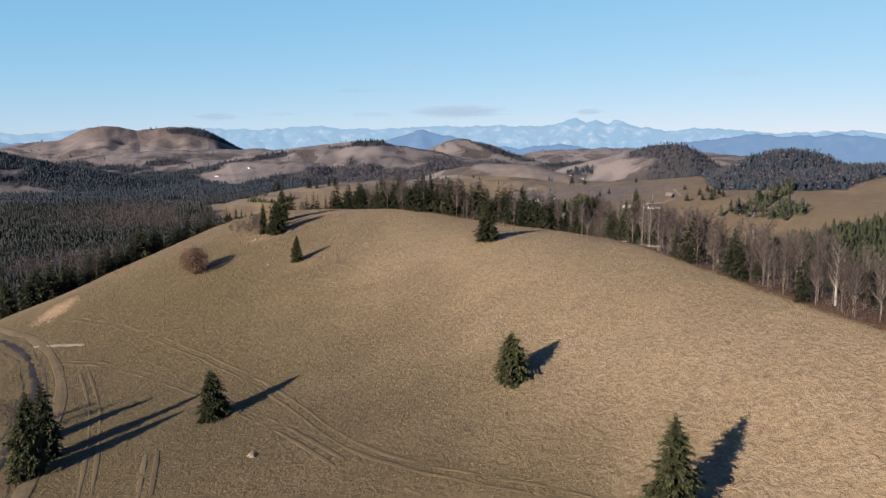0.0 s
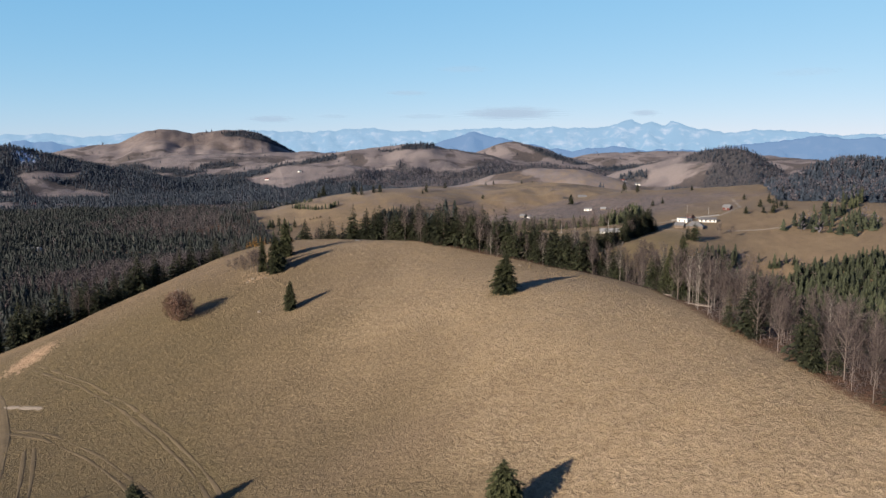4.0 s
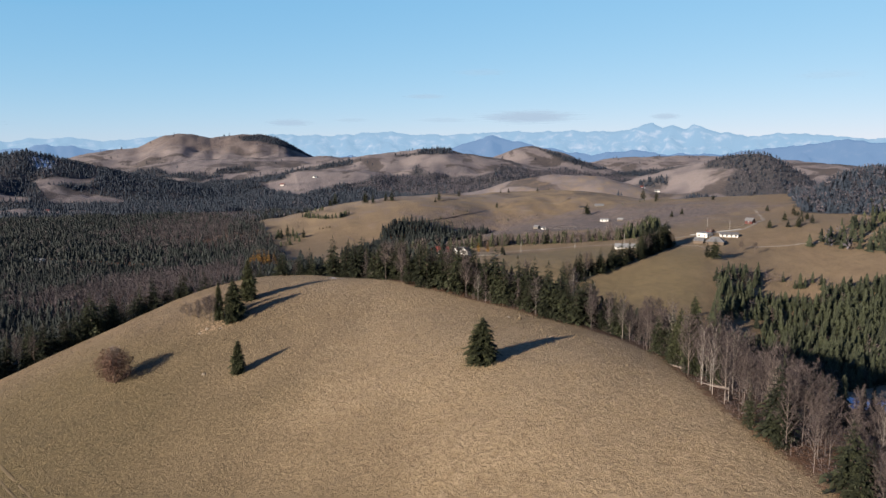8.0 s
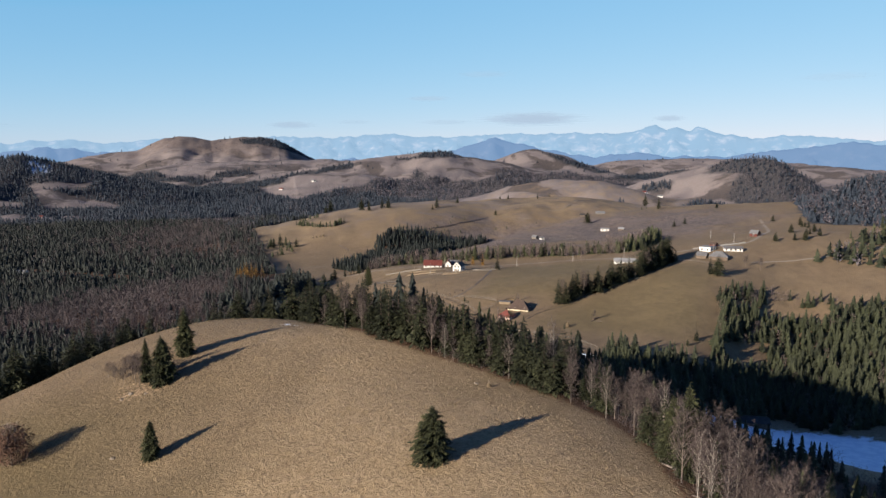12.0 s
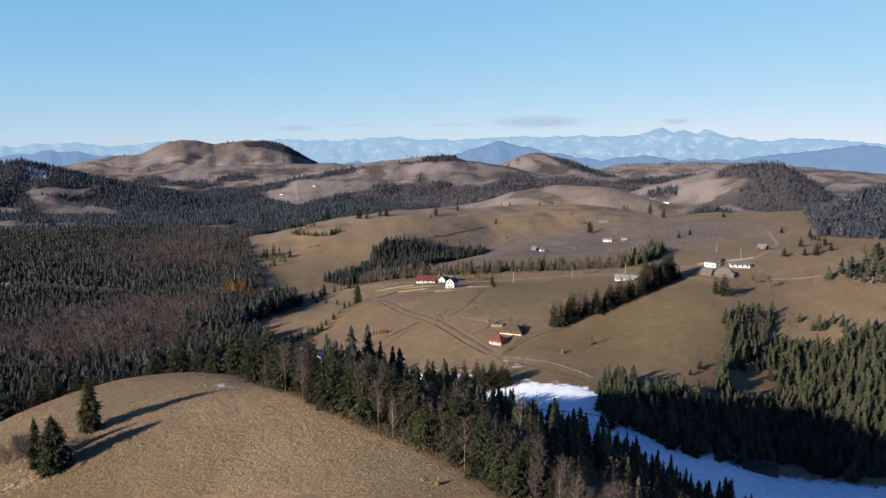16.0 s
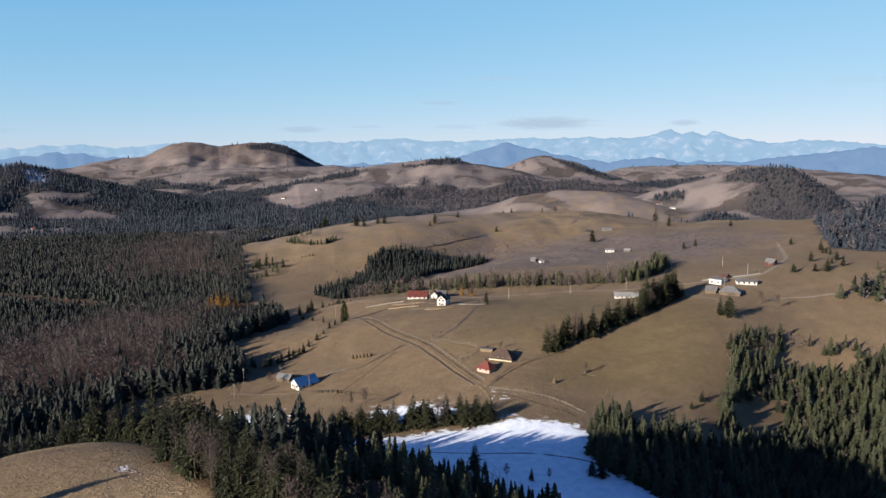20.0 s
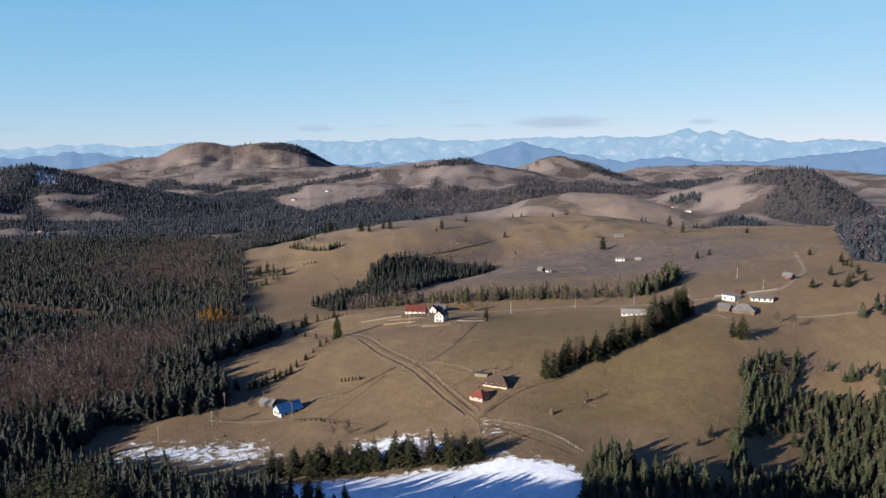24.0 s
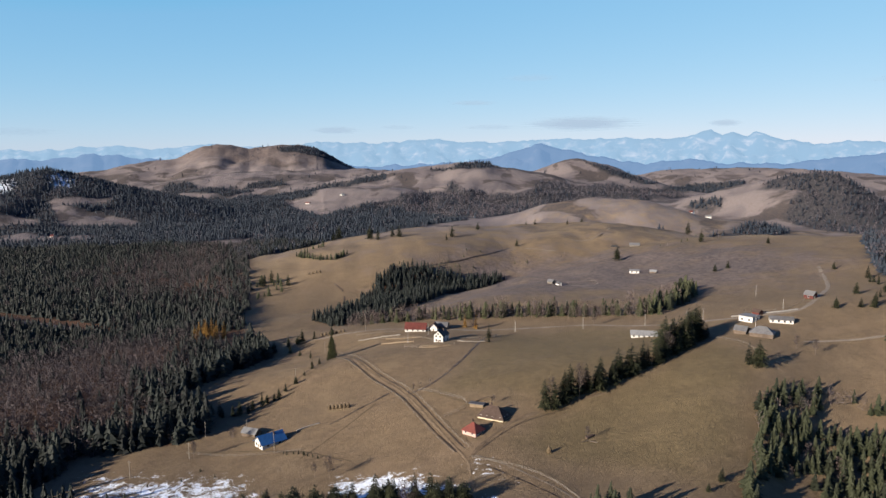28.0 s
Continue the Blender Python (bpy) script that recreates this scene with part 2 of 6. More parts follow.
HILLS = (
    ([(-664, 1991, 82), (-578, 2015, 89), (-528, 2011, 100), (-473, 2009, 108), (-442, 2008, 100), (-392, 2001, 86), (-330, 1997, 71), (-266, 1991, 56), (-200, 1973, 44), (-134, 1953, 31), (-68, 1931, 19), (-3, 1896, 2), (62, 1849, -16)], 230, 260),      # the wooded hill across the western valley
    ([(-661, 3203, 78), (-561, 3226, 103), (-459, 3247, 118), (-397, 3258, 124), (-343, 3266, 149), (-288, 3274, 176), (-234, 3281, 183), (-179, 3286, 179), (-113, 3292, 165), (-45, 3296, 172), (24, 3299, 179), (93, 3300, 179), (162, 3300, 168), (209, 3299, 144), (255, 3297, 116), (314, 3294, 85), (373, 3290, 59)], 320, 300),      # the long bare hill far to the north
    ([(-480, 2681, 22), (-362, 2706, 48), (-239, 2726, 72), (-112, 2740, 81), (0, 2748, 84), (153, 2750, 89), (309, 2743, 90), (427, 2732, 86)], 330, 400),      # high fields before it
    ([(148, 2450, 46), (252, 2446, 73), (356, 2438, 90), (426, 2430, 101), (513, 2416, 109), (564, 2406, 116), (633, 2392, 120), (676, 2382, 116), (718, 2370, 104), (785, 2351, 94), (868, 2324, 80), (933, 2301, 60)], 250, 260),      # the broad hill with a wooded face
    ([(84, 2100, 30), (158, 2100, 54), (231, 2097, 60), (319, 2090, 59), (379, 2083, 53), (438, 2074, 38)], 190, 200),      # a lower shelf of fields
    ([(803, 2607, 57), (867, 2588, 80), (913, 2573, 96), (958, 2558, 115), (1002, 2542, 128), (1037, 2529, 128), (1090, 2508, 115), (1142, 2486, 98), (1192, 2463, 78), (1242, 2439, 60), (1307, 2406, 34)], 190, 240),      # the pointed hill
    ([(432, 1566, 14), (486, 1553, 22), (540, 1537, 35), (571, 1528, 50), (612, 1513, 58), (672, 1490, 63), (730, 1465, 61), (777, 1442, 53), (813, 1422, 42), (857, 1397, 27)], 130, 160),      # the upper field
    ([(959, 1742, 31), (1013, 1712, 52), (1064, 1681, 68), (1113, 1650, 84), (1151, 1624, 95), (1178, 1604, 103), (1205, 1585, 106), (1231, 1565, 103), (1257, 1544, 94), (1274, 1530, 79), (1294, 1512, 61), (1313, 1496, 46), (1345, 1466, 16)], 150, 260),      # the domed hill
    ([(1343, 2889, 49), (1459, 2834, 75), (1533, 2795, 84), (1709, 2693, 92), (1869, 2586, 92), (2015, 2474, 79), (2145, 2362, 62)], 300, 400),      # the pale plateau
)

FIELD_CREST = [(35, 963), (115, 1061), (202, 1132), (277, 1170), (367, 1168), (451, 1140), (531, 1107), (615, 1052), (679, 989), (715, 937), (732, 860)]


def ridge(x, y, crest, front, back):
    """A hill under a crest line that runs from west to east: its southern flank falls off over front, its northern over back."""
    near, top, side = np.full(np.shape(x), 1e9), np.zeros(np.shape(x)), np.zeros(np.shape(x))
    for (x0, y0, z0), (x1, y1, z1) in zip(crest[:-1], crest[1:]):
        dx, dy = x1 - x0, y1 - y0
        k = np.clip(((x - x0) * dx + (y - y0) * dy) / (dx * dx + dy * dy), 0, 1)
        d = np.hypot(x - x0 - k * dx, y - y0 - k * dy)
        closer = d < near
        near, top, side = np.where(closer, d, near), np.where(closer, z0 + k * (z1 - z0), top), np.where(closer, dx * (y - y0) - dy * (x - x0), side)
    reach = np.where(side < 0, front, back) * (1 + 0.12 * ripple(x, y, 310, 2) + 0.10 * ripple(x, y, 130, 7))
    return -40 + (top + 40) * np.exp(-0.55 * (near / reach) ** 1.55)


def smooth_step(v):
    v = np.clip(v, 0, 1)
    return v * v * (3 - 2 * v)


def ground_z(x, y):
    """Height of the land."""
    x, y = np.asarray(x, float), np.asarray(y, float)
    z = 10.0 + 0 * x
    z += rise(x, y, 70, 160, 69.7, 130, 130, 0)
    z += rise(x, y, 820, 660, 27.5, 390, 156, 0)
    z += rise(x, y, 255, 230, -18.0, 105, 42, 135)
    z += rise(x, y, 460, 1260, 20.7, 390, 156, 0)
    z += rise(x, y, 60, 240, 10.1, 60, 24, 0)
    z += rise(x, y, 80, 475, -7.3, 105, 42, 90)
    z += rise(x, y, 0, 140, -11.5, 40, 40, 0)
    z += rise(x, y, 255, 510, 16.0, 105, 42, 0)
    z += rise(x, y, 320, 380, -18.4, 60, 24, 45)
    z += rise(x, y, 45, -15, 10.6, 105, 42, 45)
    z += rise(x, y, 320, 460, 9.2, 60, 24, 45)
    z += rise(x, y, 140, 580, 8.4, 60, 24, 0)
    z += rise(x, y, 100, -300, 17.8, 390, 156, 0)
    z += rise(x, y, 820, 1020, 17.0, 260, 260, 0)
    z += rise(x, y, 60, 300, 6.8, 60, 24, 45)
    z += rise(x, y, 200, 360, 3.4, 60, 24, 90)
    z += rise(x, y, 610, 400, 13.7, 195, 78, 135)
    z += rise(x, y, 250, 940, 13.5, 195, 78, 90)
    z += rise(x, y, 820, 180, 13.2, 390, 156, 45)
    z += rise(x, y, 160, 160, -15.9, 60, 24, 90)
    z += rise(x, y, 130, 880, -9.7, 195, 78, 0)
    z += rise(x, y, 0, 440, -5.9, 60, 24, 90)
    z += rise(x, y, -170, -80, 14.8, 195, 78, 135)
    z += rise(x, y, 40, 80, -3.5, 60, 24, 90)
    z += rise(x, y, -20, 180, -2.4, 60, 24, 135)
    z += rise(x, y, 140, 460, -2.5, 60, 24, 90)
    z += rise(x, y, 220, 440, 2.5, 60, 24, 0)
    z += rise(x, y, -140, 1380, -12.9, 390, 156, 45)
    z += rise(x, y, 280, 300, -4.8, 60, 24, 0)
    z += rise(x, y, 550, 1180, 13.6, 195, 78, 90)
    z += rise(x, y, 250, 1060, 5.8, 195, 78, 0)
    z += rise(x, y, 820, 900, 16.6, 390, 156, 90)
    z += rise(x, y, 430, 580, 10.9, 105, 42, 0)
    z += rise(x, y, 580, 900, 7.8, 390, 156, 135)
    z += rise(x, y, 180, 640, 5.0, 60, 24, 135)
    z += rise(x, y, 40, 280, 3.5, 60, 24, 0)
    z += rise(x, y, 185, 20, 13.5, 105, 42, 0)
    z += rise(x, y, -20, -300, 16.2, 390, 156, 0)
    z += rise(x, y, 940, 300, 15.4, 390, 156, 135)
    z += rise(x, y, 225, 800, -11, 120, 30, 35)
    z += rise(x, y, 520, 1010, -7, 160, 28, 20) + rise(x, y, 330, 980, -6, 120, 22, 60)
    # beyond its crest the field falls away, and the land to the west is a deep valley
    z = z + (5 - z) * smooth_step((y - 25 - np.interp(x, [p[0] for p in FIELD_CREST], [p[1] for p in FIELD_CREST])) / 230)
    z += rise(x, y, 440, 1130, 5.0, 120, 60, -15) + rise(x, y, 610, 1085, -12.0, 120, 80, -25)
    z -= 15 * smooth_step((70 - x) / 150) * smooth_step((y - 540) / 300)
    # the northern shoulder of the hill, and a dip beside the near wheel track
    z += rise(x, y, 34, 266, 4.8, 27, 13, 10)
    z += rise(x, y, 48, 50, -3.6, 24, 19, 0)
    # the hills far off
    far = np.hypot(x - 60, y - 80) > 1000
    if far.any():
        fx, fy = x[far] if x.ndim else x, y[far] if x.ndim else y
        heap = np.exp((z[far] if x.ndim else z) / 7) + sum(np.exp(ridge(fx, fy, *hill) / 7) for hill in HILLS)
        if x.ndim:
            z[far] = 7 * np.log(heap)
        else:
            z = 7 * np.log(heap)
    dark_hill = sum((
        rise(x, y, 771, 755, 89, 95, 130, -45) ** 5,
        rise(x, y, 705, 763, 33, 48, 120, -42) ** 5,
        rise(x, y, 819, 734, 7, 59, 120, -48) ** 5,
    )) ** 0.2
    z = np.maximum(z, dark_hill)
    # the fold that hides the foot of a copse
    z += rise(x, y, 275, 908, -16.0, 125, 26, 28)
    rough = np.clip((np.hypot(x - 60, y - 80) - 900) / 1300, 0, 1)
    z += rough * (2.0 * ripple(x, y, 330, 3) + 1.8 * ripple(x, y, 140, 5) + 1.6 * ripple(x, y, 70, 1))
    mid = np.clip((np.hypot(x - 60, y - 80) - 620) / 300, 0, 1)
    z += mid * (2.2 * ripple(x, y, 120, 6) + 0.9 * ripple(x, y, 47, 4))
    return z + 0.25 * ripple(x, y, 31, 1) + 0.12 * ripple(x, y, 11, 2)


# ---- meshes by code ----
def mesh_of(name, verts, faces, material, tone=None, smooth=False):
    """A mesh from an array of corners and an array of triangles."""
    verts, faces = np.asarray(verts, np.float32), np.asarray(faces, np.int32)
    me = bpy.data.meshes.new(name)
    me.vertices.add(len(verts))
    me.vertices.foreach_set("co", verts.ravel())
    me.loops.add(faces.size)
    me.loops.foreach_set("vertex_index", faces.ravel())
    me.polygons.add(len(faces))
    me.polygons.foreach_set("loop_start", np.arange(0, faces.size, faces.shape[1], dtype=np.int32))
    if tone is not None:
        a = me.attributes.new("tone", "FLOAT", "POINT")
        a.data.foreach_set("value", np.asarray(tone, np.float32))
    me.polygons.foreach_set("use_smooth", np.full(len(faces), smooth))
    me.update(calc_edges=True)
    me.materials.append(material)
    return me


def in_shape(x, y, shape, soft=0.0):
    """1 inside a closed line on the plan, 0 outside, with a soft border of that many metres."""
    x, y = np.asarray(x, float), np.asarray(y, float)
    inside, near = np.zeros(x.shape, bool), np.full(x.shape, 1e9)
    for (x0, y0), (x1, y1) in zip(shape, shape[1:] + shape[:1]):
        if y0 != y1:
            hit = ((y0 > y) != (y1 > y)) & (x < (x1 - x0) * (y - y0) / (y1 - y0) + x0)
            inside ^= hit
        if soft:
            dx, dy = x1 - x0, y1 - y0
            k = np.clip(((x - x0) * dx + (y - y0) * dy) / max(dx * dx + dy * dy, 1e-9), 0, 1)
            near = np.minimum(near, np.hypot(x - x0 - k * dx, y - y0 - k * dy))
    if not soft:
        return inside.astype(float)
    return np.clip(0.5 + np.where(inside, near, -near) / soft * 0.5, 0, 1)


# ---- what grows where, on the plan ----
NORTH_WOOD = [(-60, 262), (-40, 241), (-15, 252), (10, 268), (36, 281), (55, 268), (62, 245), (76, 232), (95, 245), (112, 292),
              (106, 320), (96, 352), (84, 376), (62, 402), (25, 440), (-20, 470), (-60, 480)]
EAST_WOOD = [(62, 245), (69, 231), (76, 221), (83, 212), (90, 203), (95, 194), (100, 184), (104, 172), (105, 158), (101, 145), (97, 128), (95, 110),
             (92, 95), (90, 80), (90, 60), (92, 30), (210, 30), (205, 120), (192, 180), (172, 225), (150, 255), (128, 280), (112, 292), (95, 245), (76, 232)]
WEST_WOOD = [(-60, 262), (-60, 470), (-22, 452), (2, 466), (10, 497), (24, 499), (51, 502), (66, 514), (66, 540), (43, 566), (66, 608), (90, 640),
             (86, 665), (71, 715), (59, 800), (64, 860), (52, 989), (40, 1128), (66, 1181), (128, 1265), (150, 1330), (-100, 1400),
             (-450, 1350), (-500, 900), (-400, 500), (-250, 300), (-120, 265)]
RIGHT_WOOD = [(194, 346), (206, 372), (220, 388), (233, 373), (258, 366), (272, 382), (296, 411), (318, 441), (330, 460), (350, 471), (378, 472),
              (404, 462), (414, 446), (432, 436), (500, 440), (600, 430), (560, 360), (420, 300), (330, 290), (272, 298), (262, 318), (236, 311), (212, 312), (200, 328)]
FIELD_WOOD = [(120, 762), (148, 800), (168, 860), (190, 914), (210, 940), (240, 935), (272, 935), (326, 945), (335, 938), (300, 905), (262, 872), (224, 815), (200, 790), (164, 744), (140, 735)]
SNOW_EAST = [(100, 400), (150, 396), (164, 394), (180, 398), (200, 384), (207, 373), (196, 347), (198, 332), (206, 327), (236, 311), (268, 300),
             (290, 270), (220, 235), (182, 245), (150, 258), (128, 284), (114, 296), (108, 325), (98, 356), (90, 378)]
SNOW_FRINGE = [(164, 396), (176, 414), (183, 434), (188, 425), (186, 408), (204, 386)]
SNOW_WEST = [(14, 488), (35, 476), (62, 471), (89, 464), (98, 440), (96, 424), (60, 430), (18, 448)]
SNOW_BROOK = [(125, 446), (150, 441), (163, 431), (174, 416), (167, 407), (146, 410), (122, 424)]
SPRUCE_BELTS = ([(0, 1250), (20, 1400), (60, 1500), (90, 1490), (226, 1600), (356, 1570), (330, 1480), (240, 1380), (160, 1320), (128, 1265), (66, 1181), (40, 1128)], [(90, 1480), (118, 1760), (205, 1898), (247, 1918), (315, 1922), (394, 1811), (440, 1574), (356, 1564), (226, 1600)],
                [(458, 2352), (551, 2341), (690, 2408), (659, 2294), (546, 2312)], [(1033, 2467), (1087, 2471), (1200, 2420), (1261, 2394), (1198, 2370), (1088, 2406)],
                [(961, 1690), (955, 1631), (985, 1600), (1015, 1605), (1009, 1650)], [(884, 1345), (832, 1295), (860, 1250), (930, 1290), (957, 1306), (992, 1410)],
                [(560, 1110), (615, 1108), (720, 1200), (822, 1290), (788, 1285), (690, 1195), (606, 1092)],
                [(-321, 2483), (-311, 2619), (-239, 2594), (-209, 2497), (-38, 2439), (-113, 2367)], [(-60, 2523), (43, 2558), (60, 2500), (-76, 2480)],
                [(147, 2414), (247, 2375), (352, 2403), (358, 2331), (243, 2303), (163, 2340)], [(-190, 2353), (-31, 2339), (147, 2372), (142, 2048), (56, 2075), (16, 2036), (-127, 2300)],
                [(3, 3224), (93, 3270), (207, 3250), (298, 3236), (159, 3142), (26, 3160)],
                [(1259, 2352), (1456, 2528), (1620, 2478), (1500, 2350), (1317, 2313)])
BARE_BELTS = ([(249, 1940), (320, 1962), (370, 2023), (500, 2162), (525, 2225), (549, 2111), (584, 2129), (661, 2107), (747, 2084), (810, 2079), (739, 1990), (657, 1880), (474, 1700), (401, 1800), (302, 1900)],
              [(704, 2060), (779, 2215), (853, 2239), (933, 2217), (1041, 2295), (1144, 2314), (1275, 2345), (1281, 2250), (1025, 2060), (810, 2030)])
PASTURE = [(226, 470), (262, 486), (305, 510), (340, 534), (362, 536), (350, 490), (318, 445), (300, 415), (270, 402), (240, 412), (206, 428), (200, 446)]
PASTURE_BACK = [(176, 506), (212, 566), (234, 618), (300, 615), (345, 560), (300, 512), (228, 476), (196, 490)]
# stretch of field under cloud shade, laid into the ground colour
CLOUD_SHADE = [(120, 720), (240, 900), (200, 1000), (330, 1040), (520, 980), (640, 900), (620, 700), (480, 640), (330, 690), (230, 700)]

LEFT_HILL_WOOD = [(-700, 1380), (-100, 1380), (60, 1500), (180, 1700), (60, 2050), (-200, 2250), (-800, 2300)]
LEFT_MEADOWS = ([(-421, 1841), (-370, 1788), (-329, 1798), (-272, 1788), (-210, 1765), (-245, 1735), (-320, 1710), (-364, 1700), (-388, 1757)],
                [(-560, 1720), (-503, 1692), (-437, 1730), (-398, 1704), (-400, 1676), (-497, 1660)], [(-560, 1660), (-372, 1591), (-249, 1562), (-253, 1490), (-414, 1463), (-560, 1500)],
                [(-430, 1843), (-356, 1860), (-295, 1922), (-309, 1854), (-373, 1799)])
DOME_WOOD = [(1086, 1600), (1140, 1625), (1178, 1610), (1249, 1560), (1320, 1490), (1340, 1420), (1200, 1300), (1070, 1290), (1040, 1397), (1052, 1458), (1085, 1490), (1121, 1505), (1112, 1530)]
ROUND_WOOD = [(567, 659), (570, 634), (585, 590), (651, 563), (765, 610), (900, 700), (900, 800), (820, 880), (720, 860), (640, 760)]
ROUND_COPSE = [(447, 514), (473, 497), (492, 475), (541, 496), (531, 554), (493, 531)]

EDGE = [(-40, 241), (-15, 252), (10, 268), (36, 281), (55, 268), (62, 245), (69, 231), (76, 221), (83, 212), (90, 203), (95, 194), (100, 184),
        (104, 172), (105, 158), (101, 145), (97, 128), (95, 110), (92, 95), (90, 80), (90, 60), (92, 40)]


def from_line(x, y, line):
    near = np.full(np.shape(x), 1e9)
    for (x0, y0), (x1, y1) in zip(line[:-1], line[1:]):
        dx, dy = x1 - x0, y1 - y0
        k = np.clip(((x - x0) * dx + (y - y0) * dy) / (dx * dx + dy * dy), 0, 1)
        near = np.minimum(near, np.hypot(x - x0 - k * dx, y - y0 - k * dy))
    return near


WHEELS = ([(-25.1, 201.2), (-7.3, 175.7), (3.0, 155.0), (11.2, 134.4), (15.7, 114.2), (17.9, 99.0), (20.3, 88.0), (24.0, 80.6), (28.3, 75.5), (34.0, 70.2), (38.8, 63.7), (43.1, 57.1)],
          [(-24.1, 171.0), (-12.4, 160.5), (-1.5, 142.6), (5.6, 125.2), (10.6, 110.5), (14.4, 96.5), (18.1, 84.9)],
          [(-17.6, 159.5), (-13.9, 139.1), (-12.3, 114.9), (-11.8, 98.1)], [(-3.9, 107.0), (-4.3, 98.8), (-4.6, 91.7)])

# ---- the ground, one sheet to the horizon ----
def spread(lo, hi, step, to_lo, to_hi, grow):
    inner = list(np.arange(lo, hi + 0.1, step))
    below, above, s = [lo], [hi], step
    while below[-1] > to_lo or above[-1] < to_hi:
        s *= grow
        if below[-1] > to_lo:
            below.append(below[-1] - s)
        if above[-1] < to_hi:
            above.append(above[-1] + min(s, 24) if above[-1] < 3600 else above[-1] + s)
    return np.array(below[:0:-1] + inner + above[1:])


gx = spread(-110, 470, 3.0, -5200, 5200, 1.045)
gy = spread(20, 640, 3.0, -4000, 5400, 1.05)
GX, GY = np.meshgrid(gx, gy)
GZ = ground_z(GX, GY)
nx, ny = len(gx), len(gy)
idx = np.arange(nx * ny).reshape(ny, nx)
quads = np.stack([idx[:-1, :-1], idx[:-1, 1:], idx[1:, 1:], idx[1:, :-1]], -1).reshape(-1, 4)
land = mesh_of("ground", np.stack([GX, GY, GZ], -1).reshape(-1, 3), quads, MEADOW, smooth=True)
fx, fy = GX.ravel(), GY.ravel()
wood = sum(in_shape(fx, fy, s, 5) for s in (WEST_WOOD, FIELD_WOOD)) + in_shape(fx, fy, NORTH_WOOD, 2.5) + in_shape(fx, fy, EAST_WOOD, 2.5) + 0.45 * in_shape(fx, fy, RIGHT_WOOD, 14)
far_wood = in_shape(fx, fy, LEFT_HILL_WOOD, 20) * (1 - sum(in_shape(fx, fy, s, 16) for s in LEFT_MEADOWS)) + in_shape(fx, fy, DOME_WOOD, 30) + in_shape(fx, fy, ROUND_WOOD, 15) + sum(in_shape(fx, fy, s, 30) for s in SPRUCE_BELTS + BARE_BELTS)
snow = np.maximum(np.maximum(in_shape(fx, fy, SNOW_EAST, 9), 0.47 * in_shape(fx, fy, SNOW_FRINGE, 10)), np.maximum(0.53 * in_shape(fx, fy, SNOW_WEST, 16), 0.66 * in_shape(fx, fy, SNOW_BROOK, 10)))
snow = np.maximum(snow, 0.9 * rise(fx, fy, 53, 676, 1, 9, 6, 0) + 0.9 * rise(fx, fy, -430, 1960, 1, 22, 50, 20) + 0.9 * rise(fx, fy, -560, 1900, 1, 40, 60, 20))
snow = np.maximum(snow, 0.38 * rise(fx, fy, 186, 425, 1, 9, 14, 30) + 0.55 * rise(fx, fy, 56, 243, 1, 2.2, 6, 25))
lush = np.maximum(0.9 * in_shape(fx, fy, PASTURE, 18), 0.75 * in_shape(fx, fy, PASTURE_BACK, 14))
green = np.maximum(0.76 * np.clip((fy - 300) / 70, 0, 1), 0.95 * np.clip((78 - fx + 6 * ripple(fx, fy, 40, 2)) / 66, 0, 1) * (fy < 262))
# greener by the track; southward fall-off of light is put into this colour too
green = np.maximum(green, np.maximum(0.7 * rise(fx, fy, 20, 85, 1, 5, 30, -20), 0.8 * np.clip((165 - fy + 8 * ripple(fx, fy, 50, 3)) / 95, 0, 1) * np.clip((80 - fx) / 60, 0, 1)))
green = green - 0.22 * smooth_step((fy - np.interp(fx, [p[0] for p in FIELD_CREST], [p[1] for p in FIELD_CREST]) + 150) / 110) * (fx > 40)
# sunlit front of the knoll, put into the colour as paler, drier grass
for k, (cx, cy) in enumerate(((215, 800), (265, 838), (310, 860), (350, 872), (400, 890))):
    green = green - 0.3 * rise(fx, fy, cx, cy, 1, 32, 13, 28)
# cloud shade over the field, painted with the heath colour
heath = 0.75 * in_shape(fx, fy, CLOUD_SHADE, 90)
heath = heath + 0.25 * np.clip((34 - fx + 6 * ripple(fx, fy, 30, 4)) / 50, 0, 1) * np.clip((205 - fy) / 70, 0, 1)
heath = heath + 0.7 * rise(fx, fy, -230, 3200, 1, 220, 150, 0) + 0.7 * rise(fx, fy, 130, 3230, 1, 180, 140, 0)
trodden = from_line(fx, fy, WHEELS[0])
lush = np.maximum(lush, 0.85 * np.clip(1.3 - trodden / 3.5, 0, 1))
olive = np.clip((74 - fx + 9 * ripple(fx, fy, 45, 6)) / 78, 0, 1) * np.clip((246 - fy) / 40, 0, 1)
# painted haze on the ground, growing with distance
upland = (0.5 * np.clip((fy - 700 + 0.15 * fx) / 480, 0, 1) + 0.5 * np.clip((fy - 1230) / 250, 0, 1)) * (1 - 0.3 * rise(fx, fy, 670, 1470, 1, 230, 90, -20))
wood = wood + 0.45 * np.clip(1.1 - from_line(fx, fy, EDGE[5:]) / 4.5, 0, 0.6) * (fx > 70)
soil = 0.9 * rise(fx, fy, -29, 212, 1, 3.5, 8, -20) + 0.55 * rise(fx, fy, 25, 216, 1, 6, 4, 0) + 0.5 * rise(fx, fy, 186, 600, 1, 9, 4, 0) + 0.5 * rise(fx, fy, 238, 443, 1, 5, 3, 0)
